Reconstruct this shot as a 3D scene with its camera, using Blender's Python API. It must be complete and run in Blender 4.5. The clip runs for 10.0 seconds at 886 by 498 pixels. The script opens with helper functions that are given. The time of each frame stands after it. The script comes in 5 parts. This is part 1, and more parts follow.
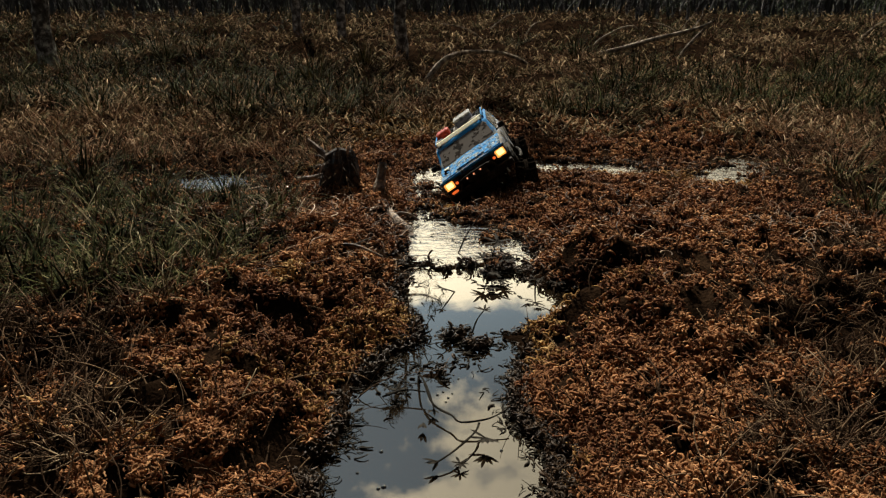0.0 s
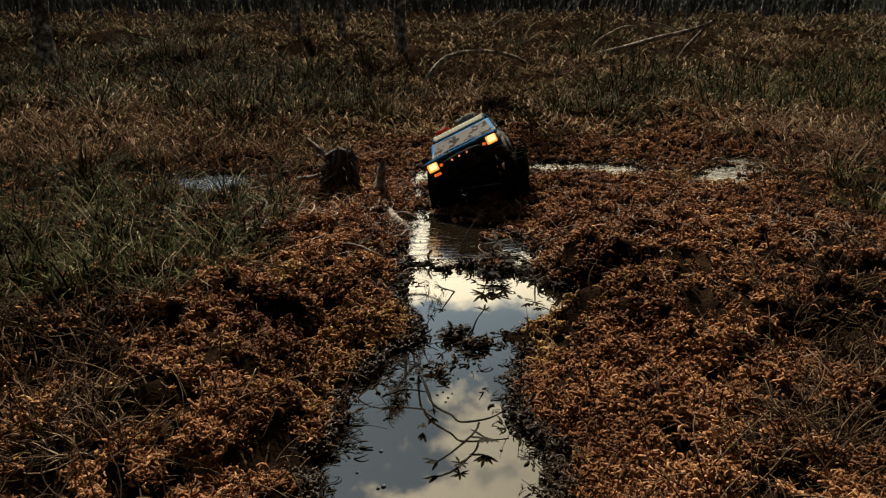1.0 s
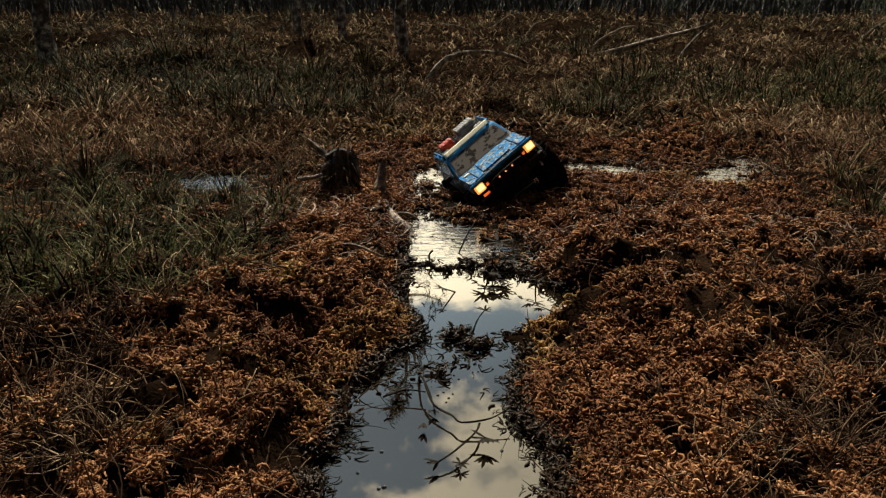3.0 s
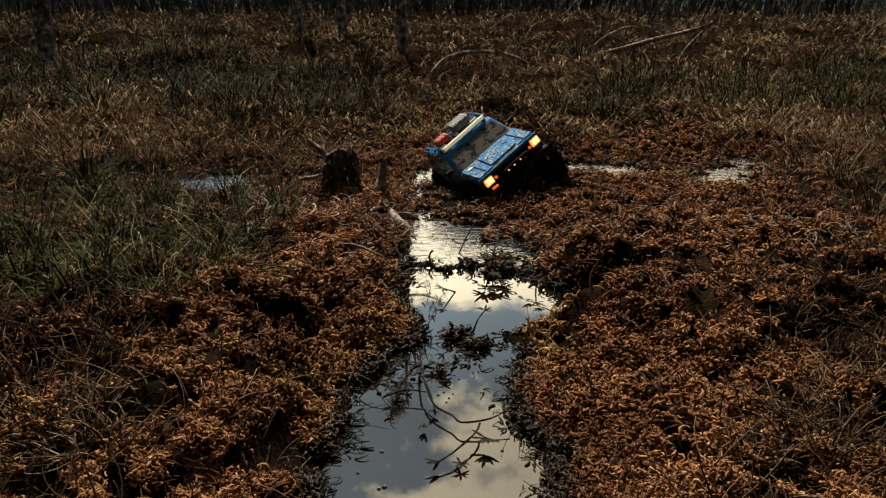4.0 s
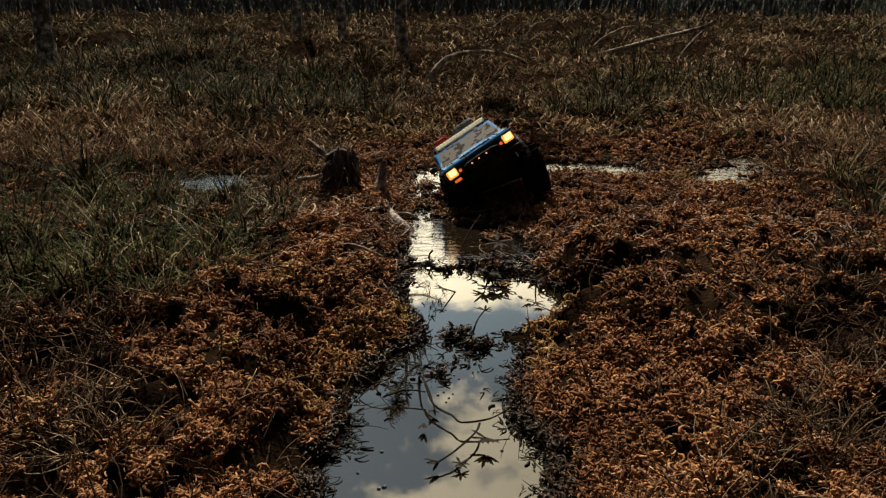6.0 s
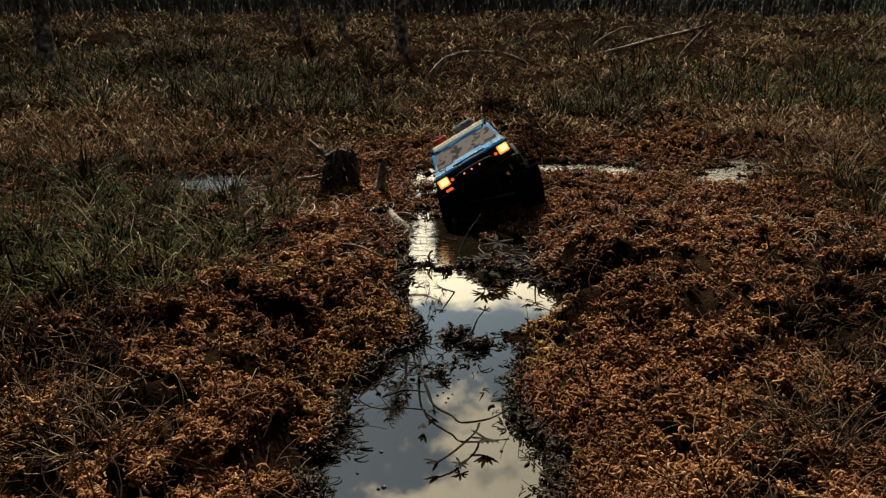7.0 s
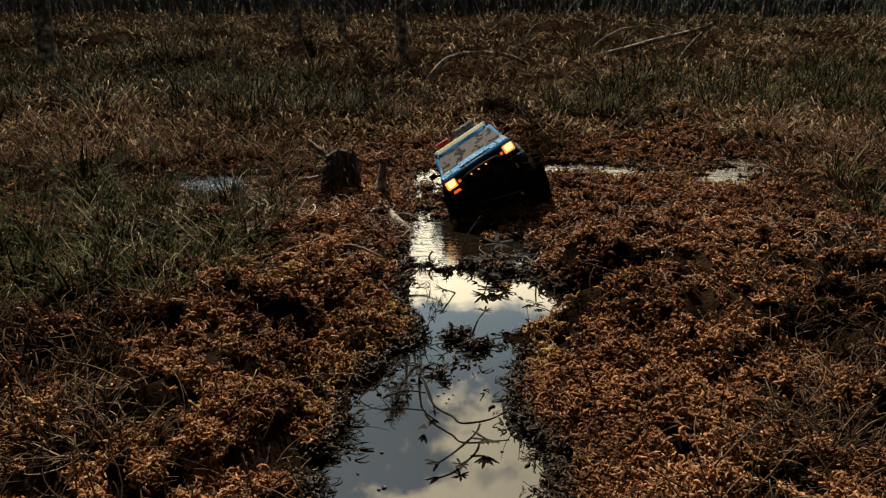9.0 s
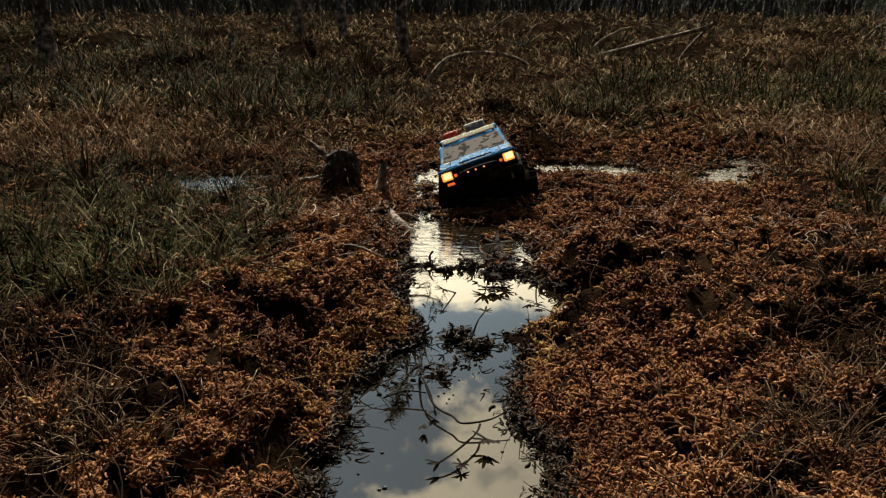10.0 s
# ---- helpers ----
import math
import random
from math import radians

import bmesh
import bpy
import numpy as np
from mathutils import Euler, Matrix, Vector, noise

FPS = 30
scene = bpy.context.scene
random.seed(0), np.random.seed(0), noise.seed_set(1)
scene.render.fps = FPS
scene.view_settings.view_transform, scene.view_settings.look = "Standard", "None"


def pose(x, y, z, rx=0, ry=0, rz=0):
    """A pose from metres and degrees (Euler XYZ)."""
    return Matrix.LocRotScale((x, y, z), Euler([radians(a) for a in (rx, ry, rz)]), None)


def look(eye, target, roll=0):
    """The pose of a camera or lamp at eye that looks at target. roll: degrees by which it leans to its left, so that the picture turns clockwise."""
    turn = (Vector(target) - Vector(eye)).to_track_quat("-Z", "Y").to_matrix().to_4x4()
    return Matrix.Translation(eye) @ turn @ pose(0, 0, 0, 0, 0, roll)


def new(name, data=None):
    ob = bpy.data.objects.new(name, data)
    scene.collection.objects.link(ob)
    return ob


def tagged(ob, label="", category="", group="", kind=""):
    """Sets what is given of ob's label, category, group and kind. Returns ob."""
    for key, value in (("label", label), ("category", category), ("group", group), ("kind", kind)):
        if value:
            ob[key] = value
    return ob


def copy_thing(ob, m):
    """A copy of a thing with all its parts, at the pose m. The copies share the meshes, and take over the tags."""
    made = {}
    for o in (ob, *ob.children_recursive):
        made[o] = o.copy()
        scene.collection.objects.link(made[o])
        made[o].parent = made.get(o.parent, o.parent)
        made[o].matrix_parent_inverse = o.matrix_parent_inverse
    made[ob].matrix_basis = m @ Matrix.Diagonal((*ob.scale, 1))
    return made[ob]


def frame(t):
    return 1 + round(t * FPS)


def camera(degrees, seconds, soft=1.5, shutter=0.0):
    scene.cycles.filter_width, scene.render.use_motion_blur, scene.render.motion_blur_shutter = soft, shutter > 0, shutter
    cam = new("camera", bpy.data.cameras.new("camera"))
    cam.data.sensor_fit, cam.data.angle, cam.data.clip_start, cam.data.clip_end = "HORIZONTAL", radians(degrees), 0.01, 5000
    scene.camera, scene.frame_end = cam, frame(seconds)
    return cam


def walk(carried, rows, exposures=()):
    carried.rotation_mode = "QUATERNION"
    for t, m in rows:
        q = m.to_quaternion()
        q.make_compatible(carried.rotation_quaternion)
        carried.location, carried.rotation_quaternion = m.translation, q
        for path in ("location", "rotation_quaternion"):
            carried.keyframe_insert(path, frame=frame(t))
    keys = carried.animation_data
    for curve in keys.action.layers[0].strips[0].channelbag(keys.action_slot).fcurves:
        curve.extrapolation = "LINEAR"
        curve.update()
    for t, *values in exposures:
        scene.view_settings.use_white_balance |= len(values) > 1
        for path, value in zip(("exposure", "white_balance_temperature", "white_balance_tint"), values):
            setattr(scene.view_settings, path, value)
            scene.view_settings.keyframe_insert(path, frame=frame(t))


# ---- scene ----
cam = camera(60, 10.0, soft=1.3)
EYE = (0.0, 0.0, 0.45)


def aim(right, down):
    """The camera's pose, turned by small angles in hundredths of a degree."""
    return pose(*EYE, 72.008 + down * 0.01, 0, right * 0.01)


walk(cam, [(0.0, aim(-5.5, -1.3)), (0.5, aim(-5.5, -4.0)), (1.0, aim(-7.0, -3.0)), (1.5, aim(-8.0, -2.5)), (2.0, aim(-7.0, -1.5)),
           (2.5, aim(-4.5, -0.5)), (4.0, aim(0.5, 0)), (5.0, aim(0, 0)), (5.5, aim(0, 0)), (7.0, aim(-4.5, 1.0)), (7.5, aim(-4.5, 2.5)),
           (8.0, aim(-4.5, 5.5)), (8.5, aim(-1.0, 6.0)), (9.0, aim(0, 6.0)), (9.5, aim(0.5, 6.0)), (10.0, aim(2.5, 6.5))])

# ---- world, sun, exposure ----
SKY = 0.012
SUN_ELEVATION, SUN_AZIMUTH = 42.0, -15.0      # ahead of the camera, to the left
scene.view_settings.exposure = -0.48


def make_world():
    world = bpy.data.worlds.new("sky")
    scene.world = world
    world.use_nodes = True
    nt = world.node_tree
    nt.nodes.clear()
    sky = nt.nodes.new("ShaderNodeTexSky")
    sky.sky_type, sky.sun_disc = "NISHITA", False
    sky.sun_elevation, sky.sun_rotation = radians(SUN_ELEVATION), radians(SUN_AZIMUTH)
    coord = nt.nodes.new("ShaderNodeTexCoord")
    mapping = nt.nodes.new("ShaderNodeMapping")
    mapping.inputs["Location"].default_value = (0.225, 0.366, -0.25)
    mapping.inputs["Scale"].default_value = (1.0, 1.0, 1.7)
    cloud = nt.nodes.new("ShaderNodeTexNoise")
    cloud.inputs["Scale"].default_value, cloud.inputs["Detail"].default_value = 4.6, 9.0
    cloud.inputs["Roughness"].default_value = 0.62
    ramp = nt.nodes.new("ShaderNodeValToRGB")
    ramp.color_ramp.elements[0].position, ramp.color_ramp.elements[1].position = 0.49, 0.58
    mix = nt.nodes.new("ShaderNodeMix")
    mix.data_type = "RGBA"
    lit = nt.nodes.new("ShaderNodeMix")
    lit.data_type, lit.blend_type = "RGBA", "MULTIPLY"
    lit.inputs["Factor"].default_value = 1.0
    lit.inputs["B"].default_value = (1.7, 1.45, 1.1, 1)
    nt.links.new(sky.outputs["Color"], lit.inputs["A"])
    # thin cloud scatters the sunlight forwards: it shines the more, the nearer it is to the sun
    e, a = radians(SUN_ELEVATION), radians(SUN_AZIMUTH)
    near = nt.nodes.new("ShaderNodeVectorMath")
    near.operation = "DOT_PRODUCT"
    near.inputs[1].default_value = (math.sin(a) * math.cos(e), math.cos(a) * math.cos(e), math.sin(e))
    nt.links.new(coord.outputs["Generated"], near.inputs[0])
    front = nt.nodes.new("ShaderNodeMath")
    front.operation = "MAXIMUM"
    front.inputs[1].default_value = 0.0
    nt.links.new(near.outputs["Value"], front.inputs[0])
    glow = nt.nodes.new("ShaderNodeMath")
    glow.operation = "POWER"
    glow.inputs[1].default_value = 6.5
    nt.links.new(front.outputs["Value"], glow.inputs[0])
    # the low banks, seen through more of the lit haze, shine more than the cumulus above
    sep = nt.nodes.new("ShaderNodeSeparateXYZ")
    nt.links.new(coord.outputs["Generated"], sep.inputs["Vector"])
    haze = nt.nodes.new("ShaderNodeMapRange")
    haze.inputs["From Min"].default_value, haze.inputs["From Max"].default_value = 0.31, 0.50
    haze.inputs["To Min"].default_value, haze.inputs["To Max"].default_value = 2.7, 0.85
    nt.links.new(sep.outputs["Z"], haze.inputs["Value"])
    bright = nt.nodes.new("ShaderNodeMath")
    bright.operation = "MULTIPLY"
    nt.links.new(glow.outputs["Value"], bright.inputs[0])
    nt.links.new(haze.outputs["Result"], bright.inputs[1])
    for target, tint, source in (("B", (6.0, 5.2, 3.6, 1), lit.outputs["Result"]), ("A", (1.0, 1.3, 1.45, 1), sky.outputs["Color"])):
        scaled = nt.nodes.new("ShaderNodeMix")
        scaled.data_type = "RGBA"
        scaled.inputs["A"].default_value, scaled.inputs["B"].default_value = (0, 0, 0, 1), tuple(c / SKY for c in tint[:3]) + (1,)
        scaled.clamp_factor = False
        nt.links.new(bright.outputs["Value"], scaled.inputs["Factor"])
        total = nt.nodes.new("ShaderNodeMix")
        total.data_type, total.blend_type = "RGBA", "ADD"
        total.inputs["Factor"].default_value = 1.0
        nt.links.new(source, total.inputs["A"])
        nt.links.new(scaled.outputs["Result"], total.inputs["B"])
        nt.links.new(total.outputs["Result"], mix.inputs[target])
    back = nt.nodes.new("ShaderNodeBackground")
    back.inputs["Strength"].default_value = SKY
    out = nt.nodes.new("ShaderNodeOutputWorld")
    nt.links.new(coord.outputs["Generated"], mapping.inputs["Vector"])
    nt.links.new(mapping.outputs["Vector"], cloud.inputs["Vector"])
    # banks of cloud low over the woods, a clearer belt above them, cumulus higher up; more cloud towards the right
    belt = nt.nodes.new("ShaderNodeValToRGB")
    stops = [(0.0, 0.66), (0.335, 0.66), (0.39, 0.47), (0.42, 0.43), (0.49, 0.43), (0.54, 0.54), (0.62, 0.54), (1.0, 0.48)]
    while len(belt.color_ramp.elements) < len(stops):
        belt.color_ramp.elements.new(0.5)
    for el, (p, v) in zip(belt.color_ramp.elements, stops):
        el.position, el.color = p, (v, v, v, 1)
    nt.links.new(sep.outputs["Z"], belt.inputs["Fac"])
    lean = nt.nodes.new("ShaderNodeMapRange")
    lean.inputs["From Min"].default_value, lean.inputs["From Max"].default_value = -0.12, 0.05
    lean.inputs["To Min"].default_value, lean.inputs["To Max"].default_value = -0.68, -0.42
    nt.links.new(sep.outputs["X"], lean.inputs["Value"])
    total = cloud.outputs["Fac"]
    for extra in (belt.outputs["Color"], lean.outputs["Result"]):
        add = nt.nodes.new("ShaderNodeMath")
        nt.links.new(total, add.inputs[0])
        nt.links.new(extra, add.inputs[1])
        total = add.outputs["Value"]
    nt.links.new(total, ramp.inputs["Fac"])
    nt.links.new(ramp.outputs["Color"], mix.inputs["Factor"])
    nt.links.new(mix.outputs["Result"], back.inputs["Color"])
    nt.links.new(back.outputs["Background"], out.inputs["Surface"])


def make_sun():
    lamp = bpy.data.lights.new("sun", "SUN")
    lamp.energy, lamp.angle, lamp.color = 10.6, radians(0.6), (1.0, 0.92, 0.77)
    sun = new("sun", lamp)
    e, a = radians(SUN_ELEVATION), radians(SUN_AZIMUTH)
    way = Vector((math.sin(a) * math.cos(e), math.cos(a) * math.cos(e), math.sin(e)))
    sun.matrix_world = look(way * 50, (0, 0, 0))


make_world()
make_sun()


# ---- materials ----
def material(name, ramp, rough=0.8, metal=0.0, vary="island", scale=8.0, noise_part=0.5, bump=0.0, bump_scale=200.0,
             emit=None, emit_strength=0.0, specular=0.5):
    """A procedural surface: a colour ramp over a random value of the piece and a noise, fine bump, uneven gloss."""
    m = bpy.data.materials.new(name)
    m.use_nodes = True
    nt = m.node_tree
    bsdf = nt.nodes["Principled BSDF"]
    coord = nt.nodes.new("ShaderNodeTexCoord")
    big = nt.nodes.new("ShaderNodeTexNoise")
    big.inputs["Scale"].default_value, big.inputs["Detail"].default_value, big.inputs["Roughness"].default_value = scale, 6.0, 0.65
    nt.links.new(coord.outputs["Object"], big.inputs["Vector"])
    spread = nt.nodes.new("ShaderNodeMapRange")
    spread.inputs["From Min"].default_value, spread.inputs["From Max"].default_value = 0.32, 0.68
    nt.links.new(big.outputs["Fac"], spread.inputs["Value"])
    value = spread.outputs["Result"]
    if vary in ("island", "object"):
        if vary == "island":
            rnd = nt.nodes.new("ShaderNodeNewGeometry").outputs["Random Per Island"]
        else:
            rnd = nt.nodes.new("ShaderNodeObjectInfo").outputs["Random"]
        mix = nt.nodes.new("ShaderNodeMix")
        mix.inputs["Factor"].default_value = noise_part
        nt.links.new(rnd, mix.inputs["A"])
        nt.links.new(value, mix.inputs["B"])
        value = mix.outputs["Result"]
    cr = nt.nodes.new("ShaderNodeValToRGB")
    els = cr.color_ramp.elements
    while len(els) < len(ramp):
        els.new(0.5)
    for el, (p, c) in zip(els, ramp):
        el.position, el.color = p, (*c, 1)
    nt.links.new(value, cr.inputs["Fac"])
    nt.links.new(cr.outputs["Color"], bsdf.inputs["Base Color"])
    bsdf.inputs["Metallic"].default_value = metal
    bsdf.inputs["Specular IOR Level"].default_value = specular
    gloss = nt.nodes.new("ShaderNodeMapRange")
    gloss.inputs["To Min"].default_value, gloss.inputs["To Max"].default_value = max(0.03, rough - 0.12), min(1.0, rough + 0.12)
    nt.links.new(big.outputs["Fac"], gloss.inputs["Value"])
    nt.links.new(gloss.outputs["Result"], bsdf.inputs["Roughness"])
    if bump:
        fine = nt.nodes.new("ShaderNodeTexNoise")
        fine.inputs["Scale"].default_value, fine.inputs["Detail"].default_value = bump_scale, 4.0
        nt.links.new(coord.outputs["Object"], fine.inputs["Vector"])
        bp = nt.nodes.new("ShaderNodeBump")
        bp.inputs["Strength"].default_value, bp.inputs["Distance"].default_value = min(1.0, bump), 0.004
        nt.links.new(fine.outputs["Fac"], bp.inputs["Height"])
        nt.links.new(bp.outputs["Normal"], bsdf.inputs["Normal"])
    if emit:
        bsdf.inputs["Emission Color"].default_value = (*emit, 1)
        bsdf.inputs["Emission Strength"].default_value = emit_strength
    return m


def muddy(name, base, mud, lo, hi, scale=60.0, rough=0.35, specular=0.5, bump=0.5, offset=0.0):
    """Paint or glass, splashed with mud in spots and runs of their own shape."""
    m = bpy.data.materials.new(name)
    m.use_nodes = True
    nt = m.node_tree
    bsdf = nt.nodes["Principled BSDF"]
    coord = nt.nodes.new("ShaderNodeTexCoord")
    mp = nt.nodes.new("ShaderNodeMapping")
    mp.inputs["Location"].default_value = (offset, offset * 1.7, 0)
    nt.links.new(coord.outputs["Object"], mp.inputs["Vector"])
    spots = nt.nodes.new("ShaderNodeTexNoise")
    spots.inputs["Scale"].default_value, spots.inputs["Detail"].default_value, spots.inputs["Roughness"].default_value = scale, 5.0, 0.6
    nt.links.new(mp.outputs["Vector"], spots.inputs["Vector"])
    edge = nt.nodes.new("ShaderNodeMapRange")
    edge.inputs["From Min"].default_value, edge.inputs["From Max"].default_value = lo, hi
    nt.links.new(spots.outputs["Fac"], edge.inputs["Value"])
    tone = nt.nodes.new("ShaderNodeTexNoise")
    tone.inputs["Scale"].default_value, tone.inputs["Detail"].default_value = scale * 2.3, 4.0
    nt.links.new(mp.outputs["Vector"], tone.inputs["Vector"])
    cr = nt.nodes.new("ShaderNodeValToRGB")
    els = cr.color_ramp.elements
    while len(els) < len(mud):
        els.new(0.5)
    for el, (p, c) in zip(els, mud):
        el.position, el.color = p, (*c, 1)
    nt.links.new(tone.outputs["Fac"], cr.inputs["Fac"])
    mix = nt.nodes.new("ShaderNodeMix")
    mix.data_type = "RGBA"
    mix.inputs["A"].default_value = (*base, 1)
    nt.links.new(edge.outputs["Result"], mix.inputs["Factor"])
    nt.links.new(cr.outputs["Color"], mix.inputs["B"])
    nt.links.new(mix.outputs["Result"], bsdf.inputs["Base Color"])
    gl = nt.nodes.new("ShaderNodeMapRange")
    gl.inputs["To Min"].default_value, gl.inputs["To Max"].default_value = rough, 0.7
    nt.links.new(edge.outputs["Result"], gl.inputs["Value"])
    nt.links.new(gl.outputs["Result"], bsdf.inputs["Roughness"])
    bsdf.inputs["Specular IOR Level"].default_value = specular
    bp = nt.nodes.new("ShaderNodeBump")
    bp.inputs["Strength"].default_value, bp.inputs["Distance"].default_value = bump, 0.002
    nt.links.new(spots.outputs["Fac"], bp.inputs["Height"])
    nt.links.new(bp.outputs["Normal"], bsdf.inputs["Normal"])
    return m


def water_material():
    m = bpy.data.materials.new("peat_water")
    m.use_nodes = True
    nt = m.node_tree
    bsdf = nt.nodes["Principled BSDF"]
    bsdf.inputs["Base Color"].default_value = (0.010, 0.007, 0.004, 1)
    bsdf.inputs["Roughness"].default_value, bsdf.inputs["IOR"].default_value = 0.02, 1.8
    coord = nt.nodes.new("ShaderNodeTexCoord")
    mp = nt.nodes.new("ShaderNodeMapping")
    mp.inputs["Scale"].default_value = (1.0, 2.6, 1.0)
    wave = nt.nodes.new("ShaderNodeTexNoise")
    wave.inputs["Scale"].default_value, wave.inputs["Detail"].default_value = 26.0, 3.0
    bp = nt.nodes.new("ShaderNodeBump")
    bp.inputs["Strength"].default_value, bp.inputs["Distance"].default_value = 0.10, 0.0028
    # ripples die away from the stirred pool towards the still end
    sep = nt.nodes.new("ShaderNodeSeparateXYZ")
    fade = nt.nodes.new("ShaderNodeMapRange")
    fade.inputs["From Min"].default_value, fade.inputs["From Max"].default_value = 1.18, 1.55
    fade.inputs["To Min"].default_value, fade.inputs["To Max"].default_value = 0.0, 1.0
    nt.links.new(coord.outputs["Object"], mp.inputs["Vector"])
    nt.links.new(mp.outputs["Vector"], wave.inputs["Vector"])
    nt.links.new(coord.outputs["Object"], sep.inputs["Vector"])
    nt.links.new(sep.outputs["Y"], fade.inputs["Value"])
    nt.links.new(fade.outputs["Result"], bp.inputs["Strength"])
    nt.links.new(wave.outputs["Fac"], bp.inputs["Height"])
    nt.links.new(bp.outputs["Normal"], bsdf.inputs["Normal"])
    return m


M_PEAT = material("wet_peat", [(0.0, (0.004, 0.0025, 0.0015)), (0.55, (0.011, 0.0065, 0.004)), (1.0, (0.028, 0.016, 0.009))], 0.85, vary="", scale=14, bump=1.0, bump_scale=160, specular=0.0)
M_WATER = water_material()
M_MOSS = material("rust_moss", [(0.0, (0.040, 0.016, 0.010)), (0.35, (0.104, 0.043, 0.020)), (0.68, (0.280, 0.128, 0.055)), (0.95, (0.50, 0.285, 0.142))], 0.75, scale=5.5, noise_part=0.45, specular=0.03)
M_MOSS_GOLD = material("golden_moss", [(0.0, (0.060, 0.028, 0.009)), (0.5, (0.24, 0.130, 0.046)), (1.0, (0.50, 0.33, 0.14))], 0.75, scale=6, noise_part=0.5, specular=0.03)
M_MOSS_WET = material("soaked_moss", [(0.0, (0.008, 0.005, 0.003)), (0.6, (0.030, 0.018, 0.010)), (0.9, (0.085, 0.050, 0.027)), (1.0, (0.24, 0.15, 0.085))], 0.5, scale=9, noise_part=0.4, specular=0.08)
M_DEAD = material("dead_stems", [(0.0, (0.014, 0.009, 0.006)), (0.5, (0.050, 0.030, 0.018)), (0.85, (0.16, 0.105, 0.062)), (1.0, (0.34, 0.26, 0.17))], 0.85, scale=4, noise_part=0.3, specular=0.02)
M_COVER = material("bog_cover", [(0.15, (0.022, 0.018, 0.011)), (0.40, (0.098, 0.078, 0.044)), (0.66, (0.25, 0.170, 0.100)), (0.95, (0.52, 0.39, 0.25))], 0.85, scale=1.1, noise_part=0.5, specular=0.0)
M_SHRED = material("torn_roots", [(0.1, (0.025, 0.014, 0.009)), (0.5, (0.13, 0.075, 0.045)), (0.8, (0.30, 0.19, 0.115)), (0.97, (0.58, 0.43, 0.29))], 0.6, scale=5, noise_part=0.3, specular=0.15)
M_STRAW = material("straw", [(0.1, (0.05, 0.036, 0.016)), (0.6, (0.19, 0.145, 0.075)), (0.95, (0.46, 0.38, 0.24))], 0.8, scale=4, noise_part=0.3, specular=0.05)
M_GRASS = material("sedge", [(0.2, (0.006, 0.007, 0.003)), (0.50, (0.021, 0.026, 0.008)), (0.80, (0.066, 0.070, 0.022)), (0.97, (0.28, 0.23, 0.12))], 0.8, scale=2.5, noise_part=0.35, specular=0.02)
M_HEATHER = material("heather", [(0.2, (0.024, 0.016, 0.010)), (0.46, (0.120, 0.070, 0.043)), (0.72, (0.27, 0.165, 0.102)), (0.97, (0.50, 0.37, 0.25))], 0.85, scale=1.3, noise_part=0.4, specular=0.0)
M_BARK = material("pine_bark", [(0.0, (0.02, 0.018, 0.017)), (0.45, (0.09, 0.08, 0.075)), (0.66, (0.28, 0.26, 0.25)), (0.85, (0.55, 0.54, 0.52))], 0.9, vary="", scale=22, bump=1.0, bump_scale=45, specular=0.1)
M_BRUSH = material("grey_brush", [(0.0, (0.03, 0.03, 0.031)), (0.6, (0.075, 0.073, 0.072)), (1.0, (0.16, 0.155, 0.15))], 0.9, scale=2, specular=0.0)
M_NEEDLE = material("pine_needles", [(0.0, (0.014, 0.022, 0.009)), (0.6, (0.032, 0.048, 0.016)), (1.0, (0.075, 0.085, 0.03))], 0.8, scale=3, specular=0.1)
M_WOOD = material("weathered_wood", [(0.15, (0.030, 0.020, 0.014)), (0.5, (0.14, 0.094, 0.062)), (0.95, (0.42, 0.32, 0.22))], 0.75, vary="", scale=45, bump=0.9, bump_scale=120)
M_BRANCH = material("grey_dead_branch", [(0.0, (0.02, 0.015, 0.012)), (0.45, (0.22, 0.17, 0.13)), (0.9, (0.52, 0.43, 0.33))], 0.85, vary="", scale=30, bump=0.8, bump_scale=80, specular=0.05)
M_STUMP = material("rotten_wood", [(0.0, (0.008, 0.005, 0.004)), (0.6, (0.03, 0.018, 0.011)), (1.0, (0.11, 0.065, 0.036))], 0.8, vary="", scale=40, bump=1.0, bump_scale=110)
M_LEAF = material("dark_leaf", [(0.0, (0.006, 0.005, 0.003)), (1.0, (0.018, 0.013, 0.007))], 0.8, scale=60, specular=0.08)
MUD_PALE = [(0.3, (0.05, 0.035, 0.022)), (0.5, (0.36, 0.34, 0.27)), (0.62, (0.50, 0.48, 0.38))]
M_BLUE = muddy("blue_paint", (0.014, 0.17, 0.42), [(0.35, (0.02, 0.013, 0.009)), (0.5, (0.20, 0.25, 0.27)), (0.65, (0.38, 0.38, 0.32))], 0.55, 0.63, 55, 0.55, 0.03)
# muddy blue paint, darkened further to paint in the shade on the sides
M_HULL = muddy("muddy_shade_darkened_paint", (0.02, 0.10, 0.24), [(0.35, (0.010, 0.007, 0.005)), (0.6, (0.022, 0.016, 0.012)), (0.75, (0.09, 0.075, 0.055))], 0.36, 0.46, 40, 0.4, offset=0.1)
M_BONNET = muddy("blue_bonnet_paint", (0.012, 0.18, 0.46), [(0.44, (0.010, 0.009, 0.008)), (0.5, (0.10, 0.17, 0.22)), (0.62, (0.50, 0.52, 0.46))], 0.47, 0.53, 80, 0.55, 0.03, offset=0.2)
